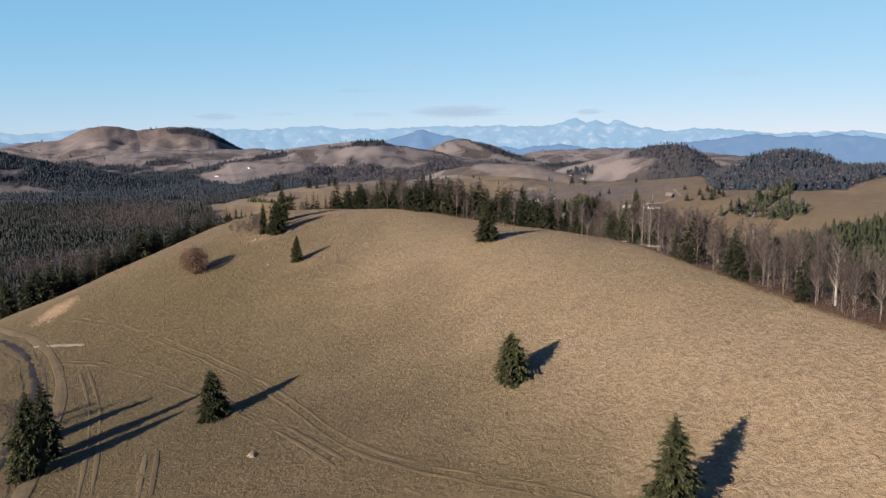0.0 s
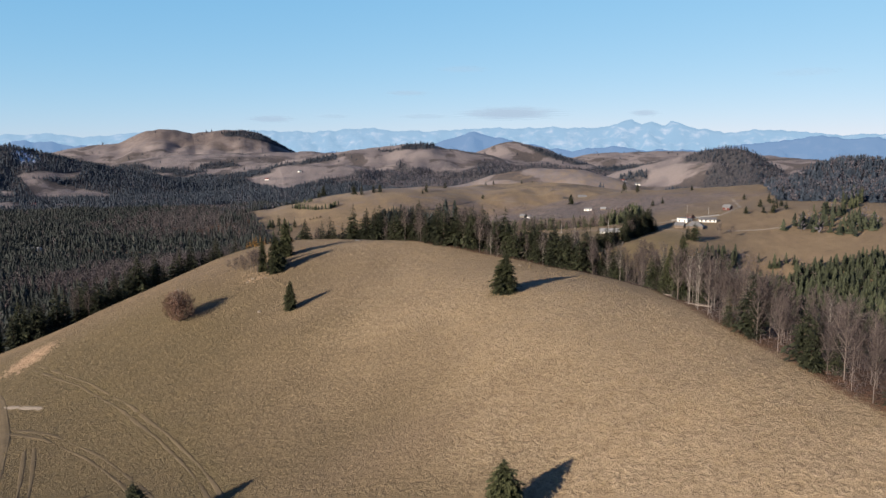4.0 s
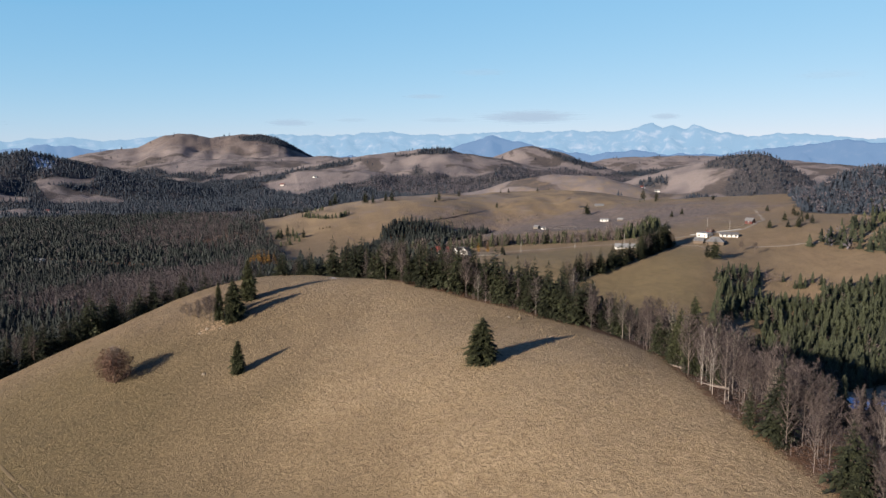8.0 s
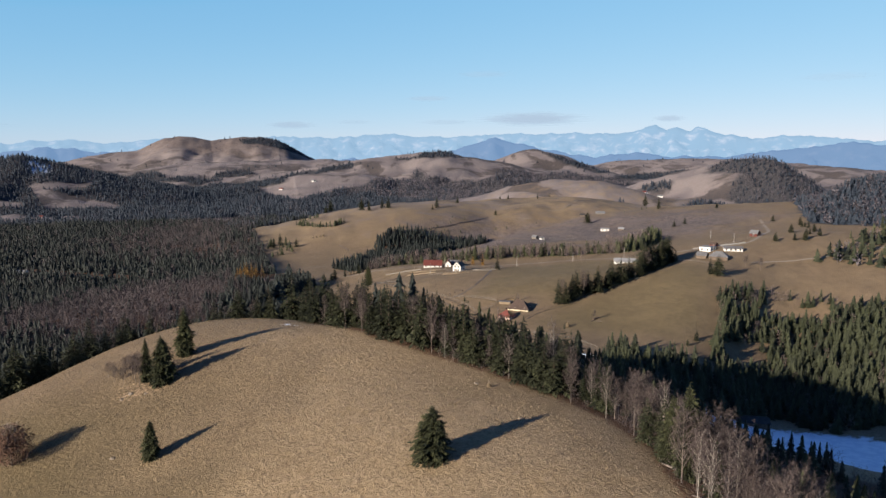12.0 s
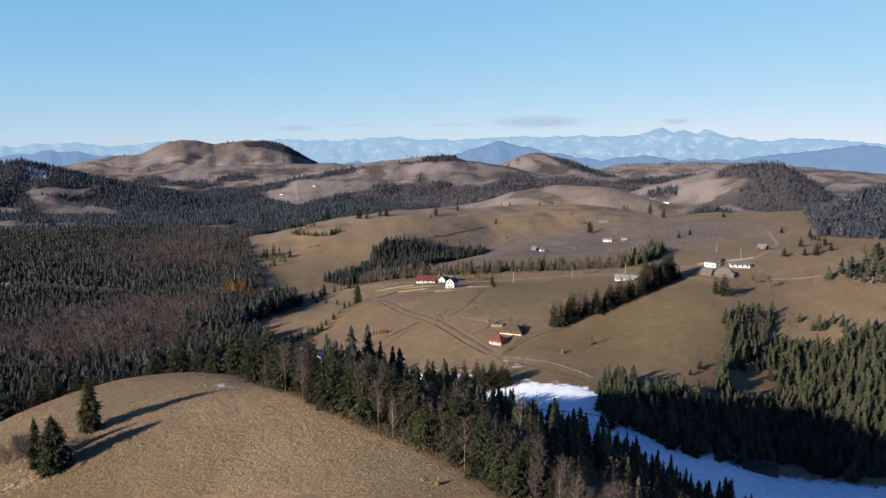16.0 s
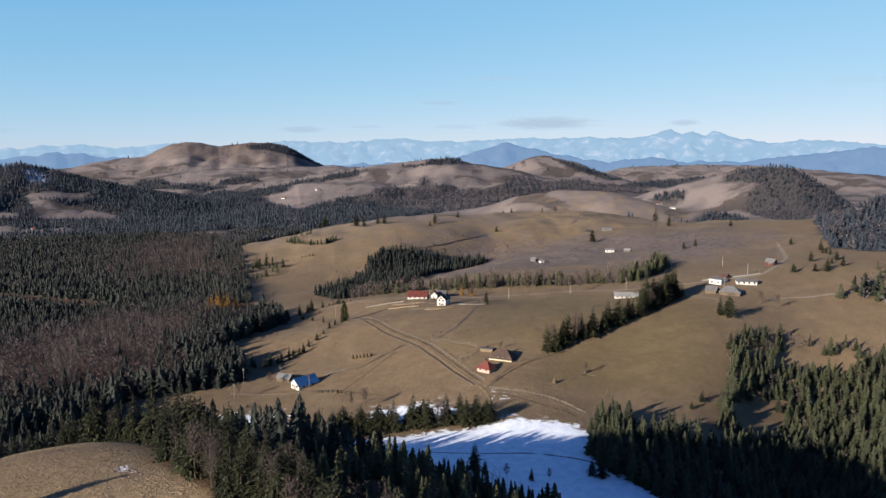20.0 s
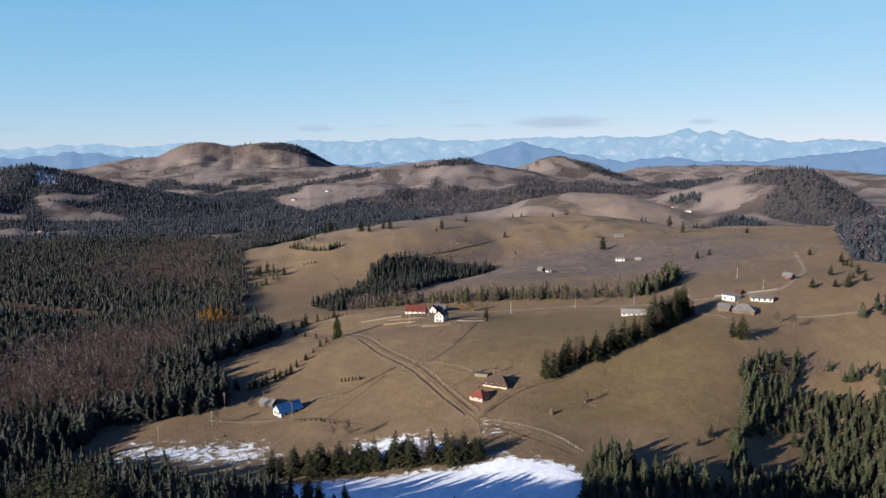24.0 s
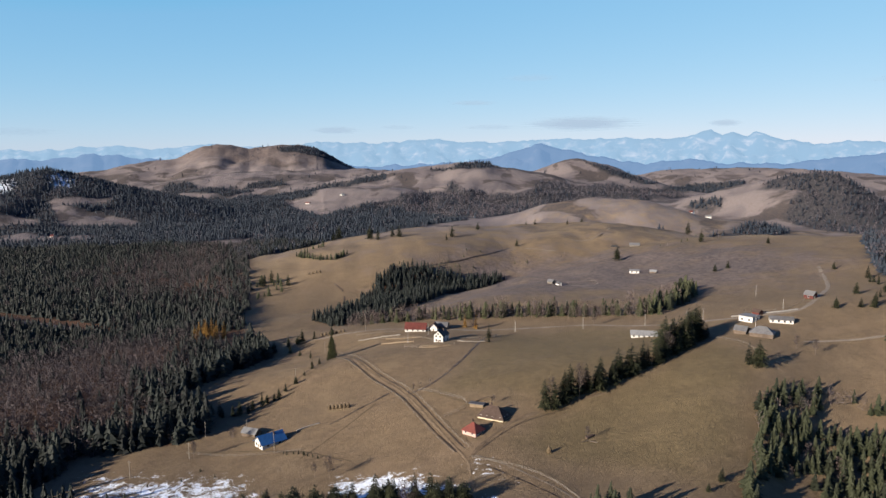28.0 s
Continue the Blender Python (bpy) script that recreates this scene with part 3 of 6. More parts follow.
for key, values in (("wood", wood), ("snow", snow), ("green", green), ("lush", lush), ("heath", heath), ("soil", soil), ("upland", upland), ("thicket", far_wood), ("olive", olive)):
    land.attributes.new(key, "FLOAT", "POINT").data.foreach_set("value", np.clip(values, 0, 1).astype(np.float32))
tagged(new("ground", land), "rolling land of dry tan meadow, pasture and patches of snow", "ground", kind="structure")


def along(line, step):
    """Points at even steps along a rounded line on the plan, with the way at each."""
    p = np.array(line, float)
    for _ in range(3):
        q = [p[0]]
        for a, b in zip(p[:-1], p[1:]):
            q += [0.75 * a + 0.25 * b, 0.25 * a + 0.75 * b]
        p = np.array(q + [p[-1]])
    s = np.concatenate([[0], np.cumsum(np.hypot(*np.diff(p, axis=0).T))])
    k = np.linspace(0, s[-1], max(2, int(s[-1] / step)))
    x, y = np.interp(k, s, p[:, 0]), np.interp(k, s, p[:, 1])
    w = np.stack([np.gradient(x), np.gradient(y)], -1)
    return x, y, w / np.hypot(w[:, 0], w[:, 1])[:, None]


def track(name, line, width, material, label, ruts=0.10, lift=0.07, wobble=0.25):
    """A worn way that lies on the land: two ruts, a low middle ridge, ragged verges that sink into the grass."""
    x, y, w = along(line, 1.6)
    across = np.array([-0.5, -0.42, -0.30, -0.16, 0, 0.16, 0.30, 0.42, 0.5])
    drop = np.array([-0.16, -0.02, -ruts, -ruts * 0.2, 0.0, -ruts * 0.2, -ruts, -0.02, -0.16])
    rows = []
    for k in range(len(x)):
        wide = width * (1 + wobble * math.sin(k * 0.37) * math.sin(k * 0.13 + 1))
        side = np.array([-w[k, 1], w[k, 0]])
        px, py = x[k] + across * wide * side[0], y[k] + across * wide * side[1]
        jitter = 0.015 * np.sin(k * 1.7 + np.arange(9) * 2.1)
        rows.append(np.stack([px, py, ground_z(px, py) + lift + drop + jitter], -1))
    v = np.concatenate(rows)
    i = np.arange(len(x) * 9).reshape(-1, 9)
    f = np.stack([i[:-1, :-1], i[:-1, 1:], i[1:, 1:], i[1:, :-1]], -1).reshape(-1, 4)
    return tagged(new(name, mesh_of(name, v, f, material, smooth=True)), label, "dirt road", kind="structure")


track("road", [(-18, 60), (-26, 110), (-25, 150), (-28, 168), (-33, 186), (-42, 203), (-56, 240), (-66, 290)], 5.0, MUD, "deeply rutted dark muddy road at the foot of the hill", 0.35)
track("road", [(-20, 100), (-19.5, 140), (-23, 168), (-31, 192), (-39, 206), (-50, 232)], 2.2, WORN, "pale trodden dirt verge beside the muddy road", 0.05)


def wheel_track(line, label):
    """Two narrow ruts worn by wheels, side by side."""
    x, y, w = along(line, 5.0)
    for s in (-0.8, 0.8):
        track("path", [(a - s * v, b + s * u) for a, b, (u, v) in zip(x, y, w)], 0.6, WORN, label, 0.02, 0.05, 0.5)


for line in WHEELS:
    wheel_track(line, "worn wheel rut across the dry meadow")
track("road", [(160, 392), (170, 405), (179, 420), (181, 430), (180, 441), (175, 465), (169, 495), (162, 527), (147, 566), (132, 628), (122, 640), (112, 655)], 1.2, DIRT, "rutted brown farm track between meadows", 0.10, 0.10)
track("path", [(-30.6, 185.9), (-25.3, 181.4), (-19.2, 177.5)], 1.2, GRAVEL, "pale bare streak beside the muddy road", 0.03, 0.05)
track("road", [(183, 437), (189, 446), (199, 456), (212, 466), (238, 475), (262, 482)], 1.9, DIRT, "grey gravel lane beside the red-roofed house", 0.1, 0.10)
track("path", [(187, 441), (197, 451), (212, 462), (238, 471)], 1.3, MUD, "dark wet ditch along the lane", 0.2)
track("path", [(96, 484), (108, 480), (122, 470), (130, 460)], 1.2, MUD, "dark brook ditch below the blue-roofed house", 0.2)
track("path", [(62, 494), (82, 489), (104, 482), (120, 472), (134, 458)], 0.9, WORN, "faint footpath below the blue-roofed house", 0.06)
track("path", [(160, 513), (148, 509), (136, 499), (120, 505), (106, 500)], 1.5, DIRT, "worn bank across the sloping meadow", 0.1)
track("path", [(112, 470), (132, 492), (150, 512)], 0.8, WORN, "faint footpath across the meadow", 0.05)
track("path", [(183, 438), (187, 437), (196, 425), (205, 411), (212, 398), (216, 380)], 0.9, GRAVEL, "narrow pale path across snowy grass", 0.06)
track("path", [(186, 430), (194, 418), (203, 404), (209, 392)], 0.8, MUD, "dark wet ditch beside the snowy path", 0.1)
track("path", [(135, 368), (160, 362), (185, 352), (200, 336)], 1.0, MUD, "thin dark ditch line through the snow", 0.1)
track("path", [(168, 513), (181, 518), (199, 546), (212, 568), (231, 608)], 2.0, MUD, "dark field boundary strip between pastures", 0.1)
track("path", [(174, 515), (184, 497), (193, 486)], 1.3, WORN, "worn strip along the garden fence", 0.06)
track("path", [(134, 622), (142, 628), (156, 640), (172, 650)], 1.2, WORN, "footpath from the old spruce to the farm", 0.06)
track("path", [(134, 620), (112, 618), (94, 640)], 1.2, DIRT, "faint way along the upper meadow", 0.06)
track("path", [(92, 549), (104, 558), (118, 580), (130, 606)], 1.0, MUD, "dark damp ditch between meadows", 0.1)
track("road", [(100, 672), (155, 668), (201, 648), (238, 636), (277, 629), (310, 617), (330, 590), (362, 577), (386, 570), (420, 566), (440, 572), (470, 600), (510, 640), (560, 720)], 3.6, GRAVEL, "pale gravel village road along the ridge", 0.05)
track("path", [(-200, 895), (-120, 838), (-60, 797), (-44, 792)], 7.0, GRAVEL, "pale clearing strip through the forest", 0.05, 0.3)
track("path", [(204, 690), (229, 713), (272, 795), (342, 938)], 1.6, MUD, "dark ditch over the bare knoll", 0.08)
track("path", [(143, 931), (154, 887), (148, 840)], 1.6, MUD, "dark gully in the sloping field", 0.08)
track("path", [(451, 1045), (481, 1040), (523, 1088)], 2.0, GRAVEL, "pale edge of a far field", 0.03, 0.15)
track("path", [(369, 1035), (399, 1012), (429, 1006), (464, 1000)], 2.0, GRAVEL, "pale footpath across the far field", 0.03, 0.15)
track("path", [(236, 939), (317, 985), (364, 1031)], 2.2, MUD, "dark grown-over ditch across the far field", 0.05, 0.15)
track("path", [(352, 545), (362, 520), (356, 500), (362, 480)], 1.3, DIRT, "faint path along the pasture edge", 0.05)
track("path", [(400, 522), (440, 520), (490, 522), (560, 530)], 2.2, GRAVEL, "pale field lane on the slope", 0.05)
track("road", [(320, 1170), (420, 1185), (540, 1190), (640, 1150), (720, 1060), (760, 1000), (860, 960)], 4.0, GRAVEL, "pale road along the crest of the field", 0.05, 0.4)
for line in ([(182, 446), (177.3, 466), (171.4, 496), (164.4, 528), (149.4, 567), (134.2, 626)], [(178, 444), (172.7, 465), (166.6, 494), (159.6, 526), (144.6, 565), (130, 626)]):
    track("path", line, 0.8, MUD, "dark damp ditch along the farm track", 0.06, 0.08)
track("path", [(161, 523), (150, 516), (138, 508), (126, 500)], 1.6, MUD, "dark bank of withered weeds across the meadow", 0.08, 0.06)


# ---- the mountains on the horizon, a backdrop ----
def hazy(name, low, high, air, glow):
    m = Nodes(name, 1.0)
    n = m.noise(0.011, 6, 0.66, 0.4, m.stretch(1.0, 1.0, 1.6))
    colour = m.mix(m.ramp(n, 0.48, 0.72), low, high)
    # distance haze, painted on as an even blue glow
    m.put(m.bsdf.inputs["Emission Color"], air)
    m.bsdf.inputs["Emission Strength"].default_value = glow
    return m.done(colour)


def mountain_range(name, reach, foot, crest, material, label, rough=26.0, seed=1):
    """A ridge seen from far away. crest: compass degrees and metres above the sea of land; foot: depth of its flank."""
    az = np.linspace(crest[0][0], crest[-1][0], 420)
    top = np.interp(az, [c[0] for c in crest], [c[1] for c in crest])
    top = top + rough * (0.55 * ripple(az * 10, az * 3 + 9, 23, seed) + 0.3 * ripple(az * 10, az * 4, 9, seed + 1) + 0.15 * ripple(az * 10, az, 4, seed + 2))
    rows = []
    for k in range(13):
        t = k / 12
        d = reach - foot * (1 - t)
        spur = 0.30 * ripple(az * 10 + 14 * t, az * 2 + 20 * t, 26, seed + 3) + 0.16 * ripple(az * 10 - 9 * t, az + 25 * t, 11, seed + 4)
        h = -60 + (top + 60) * np.clip(t ** 0.9 + spur * 3.2 * t * (1 - t) ** 1.2, 0, 1)
        dd = d + foot * 0.5 * spur * (1 - t)
        rows.append(np.stack([60 + np.sin(np.radians(az)) * dd, 80 + np.cos(np.radians(az)) * dd, h], -1))
    rows.append(rows[-1] + [0, 0, -400])
    i = np.arange(14 * 420).reshape(14, 420)
    f = np.stack([i[:-1, :-1], i[:-1, 1:], i[1:, 1:], i[1:, :-1]], -1).reshape(-1, 4)
    return tagged(new(name, mesh_of(name, np.concatenate(rows), f, material, smooth=True)), label, "mountains", kind="structure")


def crest_of(points, reach):
    """Ridge points given as degrees across and hundredths of slope above eye level, in metres."""
    return [(a, 130 + reach * e / 100) for a, e in points]


# ---- thin clouds far over the mountains ----
def cloud(az, up, wide, high, density, seed):
    """A wisp of high cloud: a flat lens of vapour, ragged and thin at its rim."""
    m = Nodes("cloud_vapour", 1.0)
    n = m.noise(2.6, 5, 0.6, 0.5, m.stretch(1.0, 1.0, 3.0))
    away = m.tree.nodes.new("ShaderNodeVectorMath")
    away.operation = "LENGTH"
    m.put(away.inputs[0], m.coord())
    body = m.ramp(m.math("ADD", away.outputs["Value"], m.math("MULTIPLY", m.math("SUBTRACT", n, 0.5), 0.9)), 0.25, 0.95, density, 0.0)
    m.put(m.bsdf.inputs["Alpha"], body)
    m.put(m.bsdf.inputs["Emission Color"], (0.215, 0.298, 0.392))
    m.bsdf.inputs["Emission Strength"].default_value = 0.72
    m.done((0.03, 0.03, 0.03))
    bm = bmesh.new()
    bmesh.ops.create_grid(bm, x_segments=24, y_segments=8, size=1.0)
    for v in bm.verts:
        v.co = Vector((v.co.x, 0.06 * math.sin(3 * v.co.x + seed), v.co.y * (1 - 0.35 * v.co.x * v.co.x)))
    me = bpy.data.meshes.new("cloud")
    bm.to_mesh(me)
    bm.free()
    me.materials.append(m.mat)
    ob = new("cloud", me)
    a = radians(az)
    ob.matrix_basis = Matrix.Translation((60 + math.sin(a) * 4760, 80 + math.cos(a) * 4760, 128 + 4760 * up / 100)) @ Matrix.Rotation(-a, 4, "Z") @ Matrix.Diagonal((wide, 60, high, 1))
    ob.visible_shadow = False
    return tagged(ob, "thin grey wisp of high cloud over mountains", "cloud", kind="structure")

FAR_RANGE = [(-24.6, 0.56), (-20.1, 0.85), (-17.0, 0.55), (-15.0, 0.89), (-13.6, 1.11), (-10.1, 0.86), (-6.7, 1.38), (-2.4, 1.05), (-0.4, 1.28), (1.7, 1.88), (4.2, 1.53), (7.6, 1.76), (10.2, 2.07), (14.6, 1.7), (17.6, 1.92), (23.2, 2.27), (25.7, 2.1), (27.8, 2.09), (29.0, 2.44), (29.8, 2.79), (30.5, 3.14), (31.3, 2.55), (32.0, 2.97), (32.8, 2.46), (33.5, 2.88), (35.3, 1.93), (37.2, 1.42), (39.0, 1.67), (42.5, 1.43), (44.7, 1.07), (48.8, 1.21), (52.9, 0.79)]
NEAR_RANGE = [(-24.7, -0.8), (-17.0, -0.36), (-13.7, 0.24), (-11.6, -0.17), (-7.9, -0.6), (5.9, -1.39), (12.8, -0.87), (14.6, -0.26), (16.7, 0.72), (18.5, 1.54), (20.2, 0.79), (23.2, -0.26), (25.8, -0.85), (26.8, -0.92), (27.8, -0.62), (29.5, -0.4), (31.5, -0.9), (35.4, -0.88), (38.3, -0.17), (40.1, 0.1), (42.5, 0.63), (43.8, 0.82), (44.7, 0.62), (48.8, 0.71), (53.0, 0.09)]
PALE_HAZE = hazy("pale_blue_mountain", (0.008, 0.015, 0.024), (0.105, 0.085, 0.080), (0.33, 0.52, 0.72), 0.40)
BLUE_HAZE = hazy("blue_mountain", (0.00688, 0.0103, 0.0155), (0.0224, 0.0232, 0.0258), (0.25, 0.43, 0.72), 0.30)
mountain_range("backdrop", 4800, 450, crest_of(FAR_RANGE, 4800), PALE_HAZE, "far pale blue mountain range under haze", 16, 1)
mountain_range("backdrop", 4250, 350, crest_of(NEAR_RANGE, 4250), BLUE_HAZE, "wooded foothills under painted blue haze before the mountains", 14, 4)
cloud(21.3, 4.14, 421, 54, 1.00, 0)
cloud(13.3, 6.86, 183, 21, 0.45, 1)
cloud(2.9, 3.29, 183, 29, 0.70, 2)
cloud(31.4, 4.05, 117, 25, 0.80, 3)
cloud(17.6, 10.02, 219, 29, 0.25, 4)
cloud(7.6, 3.70, 146, 18, 0.30, 5)
cloud(14.6, 3.73, 219, 21, 0.35, 6)
cloud(-18.8, 2.82, 329, 29, 0.25, 7)
cloud(42.2, 8.64, 256, 32, 0.20, 8)


# ---- trees ----
def gather(pieces):
    """Several (corners, triangles) put together."""
    vs, fs, n = [], [], 0
    for v, f in pieces:
        vs.append(np.asarray(v, float).reshape(-1, 3))
        fs.append(np.asarray(f, int).reshape(-1, 3) + n)
        n += len(vs[-1])
    return np.concatenate(vs), np.concatenate(fs)


def tube(points, radii, sides):
    points = np.asarray(points, float)
    a = np.linspace(0, 2 * math.pi, sides, endpoint=False)
    way = np.gradient(points, axis=0)
    way /= np.linalg.norm(way, axis=1)[:, None] + 1e-9
    ref = np.where(np.abs(way[:, 2:3]) > 0.9, [[1.0, 0, 0]], [[0, 0, 1.0]])
    u = np.cross(way, ref)
    u /= np.linalg.norm(u, axis=1)[:, None] + 1e-9
    w = np.cross(way, u)
    r = np.asarray(radii)[:, None, None]
    v = points[:, None] + r * (np.cos(a)[None, :, None] * u[:, None] + np.sin(a)[None, :, None] * w[:, None])
    i = np.arange(len(points) * sides).reshape(len(points), sides)
    j = np.roll(i, -1, 1)
    f = np.concatenate([np.stack([i[:-1], j[:-1], j[1:]], -1).reshape(-1, 3), np.stack([i[:-1], j[1:], i[1:]], -1).reshape(-1, 3)])
    return v.reshape(-1, 3), f


def bough(rng, root, ang, length, drop, sprigs):
    """A drooping bough: short leafy sprigs to both sides of a bent rib."""
    out, side = np.array([math.cos(ang), math.sin(ang), 0]), np.array([-math.sin(ang), math.cos(ang), 0])
    vs, fs = [], []
    for k in range(sprigs):
        s = (k + 0.35 + 0.5 * rng.random()) / sprigs
        at = root + out * length * s * 0.92 - np.array([0, 0, drop * s * s])
        sg = 1 if k % 2 else -1
        way = out * (0.75 + 0.5 * rng.random()) + side * sg * (0.75 - 0.45 * s + 0.2 * rng.normal()) + np.array([0, 0, -0.25 + 0.35 * rng.normal()])
        way /= np.linalg.norm(way)
        ln = length * (0.52 - 0.20 * s) * (0.75 + 0.5 * rng.random()) * (1.0 if sprigs < 10 else 0.72)
        w = np.cross(way, [0.2 * rng.normal(), 0.2 * rng.normal(), 1.0]) * ln * (0.26 + 0.12 * rng.random())
        m = at + way * ln * 0.45 + np.array([0, 0, 0.10 * ln])
        n = 4 * len(vs)
        vs.append([at, m + w, at + way * ln - np.array([0, 0, 0.12 * ln]), m - w])
        fs += [[n, n + 1, n + 2], [n, n + 2, n + 3]]
    return np.array(vs).reshape(-1, 3), np.array(fs)


def spruce_crown(rng, h, r, whorls, per, sprigs, bare=0.06, power=0.8, lop=0.12, full=0.12):
    pieces = []
    for i in range(whorls):
        t = (i + 0.6 * rng.random()) / whorls
        z = h * (bare + (0.985 - bare) * t ** 0.92)
        reach = r * (1 - t) ** power * (0.78 + 0.35 * rng.random()) + 0.03 * r
        if t < full:
            reach *= 0.74 + 0.26 * t / full
        turn, count = rng.random() * 6.3, max(4, int(per * (0.5 + 0.5 * (1 - t))))
        for k in range(count):
            ang = turn + 6.283 * k / count + rng.normal() * 0.3
            ln = reach * (0.6 + 0.6 * rng.random()) * (1 + lop * math.cos(ang + 1.5))
            root = np.array([0, 0, z + h * 0.02 * rng.normal()])
            pieces.append(bough(rng, root, ang, ln, ln * (0.15 + 0.45 * rng.random()) * (1 - 0.95 * t), sprigs))
    top = np.array([[0, 0, h * 1.02], [0.012 * h, 0, h * 0.93], [-0.008 * h, 0.008 * h, h * 0.93], [-0.008 * h, -0.008 * h, h * 0.93]])
    pieces.append((top, [[0, 1, 2], [0, 2, 3], [0, 3, 1]]))
    return gather(pieces)


def simple_spruce(rng, h, r, tiers, points):
    """A far spruce: ragged hanging skirts one above the other."""
    pieces = []
    for i in range(tiers):
        t = i / tiers
        z0, reach = h * (0.04 + 0.93 * t), r * (1 - t) ** 0.85 * (0.85 + 0.3 * rng.random()) + 0.04 * r
        a = np.linspace(0, 6.283, points, endpoint=False) + rng.random() * 6
        jag = np.where(np.arange(points) % 2, 1.1, 0.66) * (0.8 + 0.4 * rng.random(points))
        rim = np.stack([np.cos(a) * reach * jag, np.sin(a) * reach * jag, z0 - 0.06 * h * (jag - 0.8) + 0.022 * h * rng.normal(size=points)], -1)
        v = np.vstack([[0, 0, z0 + h * (1.25 / tiers) * (1.0 if i < tiers - 1 else 0.75)], rim])
        k = np.arange(points)
        pieces.append((v, np.stack([0 * k, 1 + k, 1 + (k + 1) % points], -1)))
    return gather(pieces)


def bare_crown(rng, h, limbs, twigs, sprigs, spreadout, low, thin):
    """Limbs and twigs of a leafless broadleaf tree. Returns limbs and fine twigs apart."""
    wood_parts, fine = [], []
    for i in range(limbs):
        t = low + (0.97 - low) * (i / limbs) ** 0.9
        ang, up = i * 2.4 + rng.normal() * 0.3, 0.9 + 1.0 * rng.random()
        ln = h * spreadout * (1.12 - 0.75 * t) * (0.7 + 0.5 * rng.random())
        root = np.array([0, 0, h * t])
        way = np.array([math.cos(ang), math.sin(ang), up])
        way /= np.linalg.norm(way)
        bend = np.array([0, 0, 0.25 * ln])
        pts = [root, root + way * ln * 0.5 + bend * 0.3, root + way * ln + bend]
        wood_parts.append(tube(pts, [thin * (1.1 - t) + 0.012, thin * 0.6 * (1.1 - t) + 0.01, 0.012], 3))
        for k in range(twigs):
            s = 0.25 + 0.75 * (k + rng.random()) / twigs
            at = root + way * ln * s + bend * s * s
            d = way + rng.normal(size=3) * 0.75 + [0, 0, 0.35]
            d /= np.linalg.norm(d)
            tl = ln * (0.25 + 0.3 * rng.random())
            for q in range(sprigs):
                e = d + rng.normal(size=3) * 0.45
                e /= np.linalg.norm(e)
                b = at + d * tl * 0.3 * q / max(1, sprigs)
                o = np.cross(e, rng.normal(size=3))
                o /= np.linalg.norm(o) + 1e-6
                fine.append((np.array([b - o * 0.018, b + o * 0.018, b + e * tl + o * 0.012, b + e * tl * 0.7 + o * tl * 0.3]), [[0, 1, 2], [0, 1, 3]]))
    return gather(wood_parts), gather(fine)


def wavy_trunk(rng, h, r, sides, bend=0.015, top=0.98):
    z = np.linspace(-0.4, h * top, 7)
    x = np.cumsum(rng.normal(size=7)) * bend * h * 0.3
    y = np.cumsum(rng.normal(size=7)) * bend * h * 0.3
    x, y = x - x[0], y - y[0]
    return tube(np.stack([x * 0.5, y * 0.5, z], -1), r * np.array([1.35, 1.0, 0.85, 0.68, 0.5, 0.32, 0.08]), sides)


def leafy_crown(rng, h, r, count, low):
    """A crown of many small leaf clumps on a loose round form."""
    pieces = []
    for i in range(count):
        d = rng.normal(size=3)
        d /= np.linalg.norm(d)
        k = rng.random() ** 0.45
        c = np.array([d[0] * r * k, d[1] * r * k, low * h + (h * (1 - low)) * 0.5 * (1 + d[2] * k)])
        c[:2] *= 0.75 + 0.4 * math.sin(3 * math.atan2(d[1], d[0]) + 2) ** 2
        s = 0.07 + 0.10 * rng.random()
        m = rng.normal(size=(3, 3)) * s
        pieces.append((np.array([c, c + m[0], c + m[1], c + m[2]]), [[0, 1, 2], [0, 2, 3]]))
    return gather(pieces)


def part(name, data, parent, label=""):
    ob = new(name, data)
    ob.parent = parent
    return tagged(ob, label)


def stand(name, x, y, size, turn, sink=0.1):
    """An Empty on the land that carries the parts of a thing."""
    ob = new(name)
    ob.empty_display_size = 0.3
    ob.matrix_basis = Matrix.Translation((x, y, float(ground_z(x, y)) - sink)) @ Matrix.Rotation(turn, 4, "Z") @ Matrix.Diagonal((size, size, size, 1))
    return ob


def on_land(x, y, turn, size=1.0, sink=0.1, tall=1.0):
    return Matrix.Translation((x, y, float(ground_z(x, y)) - sink)) @ Matrix.Rotation(turn, 4, "Z") @ Matrix.Diagonal((size, size, size * tall, 1))


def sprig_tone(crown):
    """Each sprig of a crown a little lighter or darker, and lighter towards the tips of the boughs."""
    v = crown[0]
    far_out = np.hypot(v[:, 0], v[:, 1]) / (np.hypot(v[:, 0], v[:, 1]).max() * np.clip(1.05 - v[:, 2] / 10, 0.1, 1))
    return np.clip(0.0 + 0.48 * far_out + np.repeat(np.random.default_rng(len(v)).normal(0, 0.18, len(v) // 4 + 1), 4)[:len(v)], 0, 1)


rng = np.random.default_rng(4)
# tree forms, all 10 m high
SOLO = []
for k in range(3):
    crown = spruce_crown(rng, 10, 2.7 + 0.25 * k, 44, 17, 15, 0.02, 0.55, 0.14, 0.28)
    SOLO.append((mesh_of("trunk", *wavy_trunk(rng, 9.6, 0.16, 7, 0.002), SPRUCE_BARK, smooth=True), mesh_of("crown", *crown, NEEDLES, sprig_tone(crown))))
NEAR_SPRUCE = []
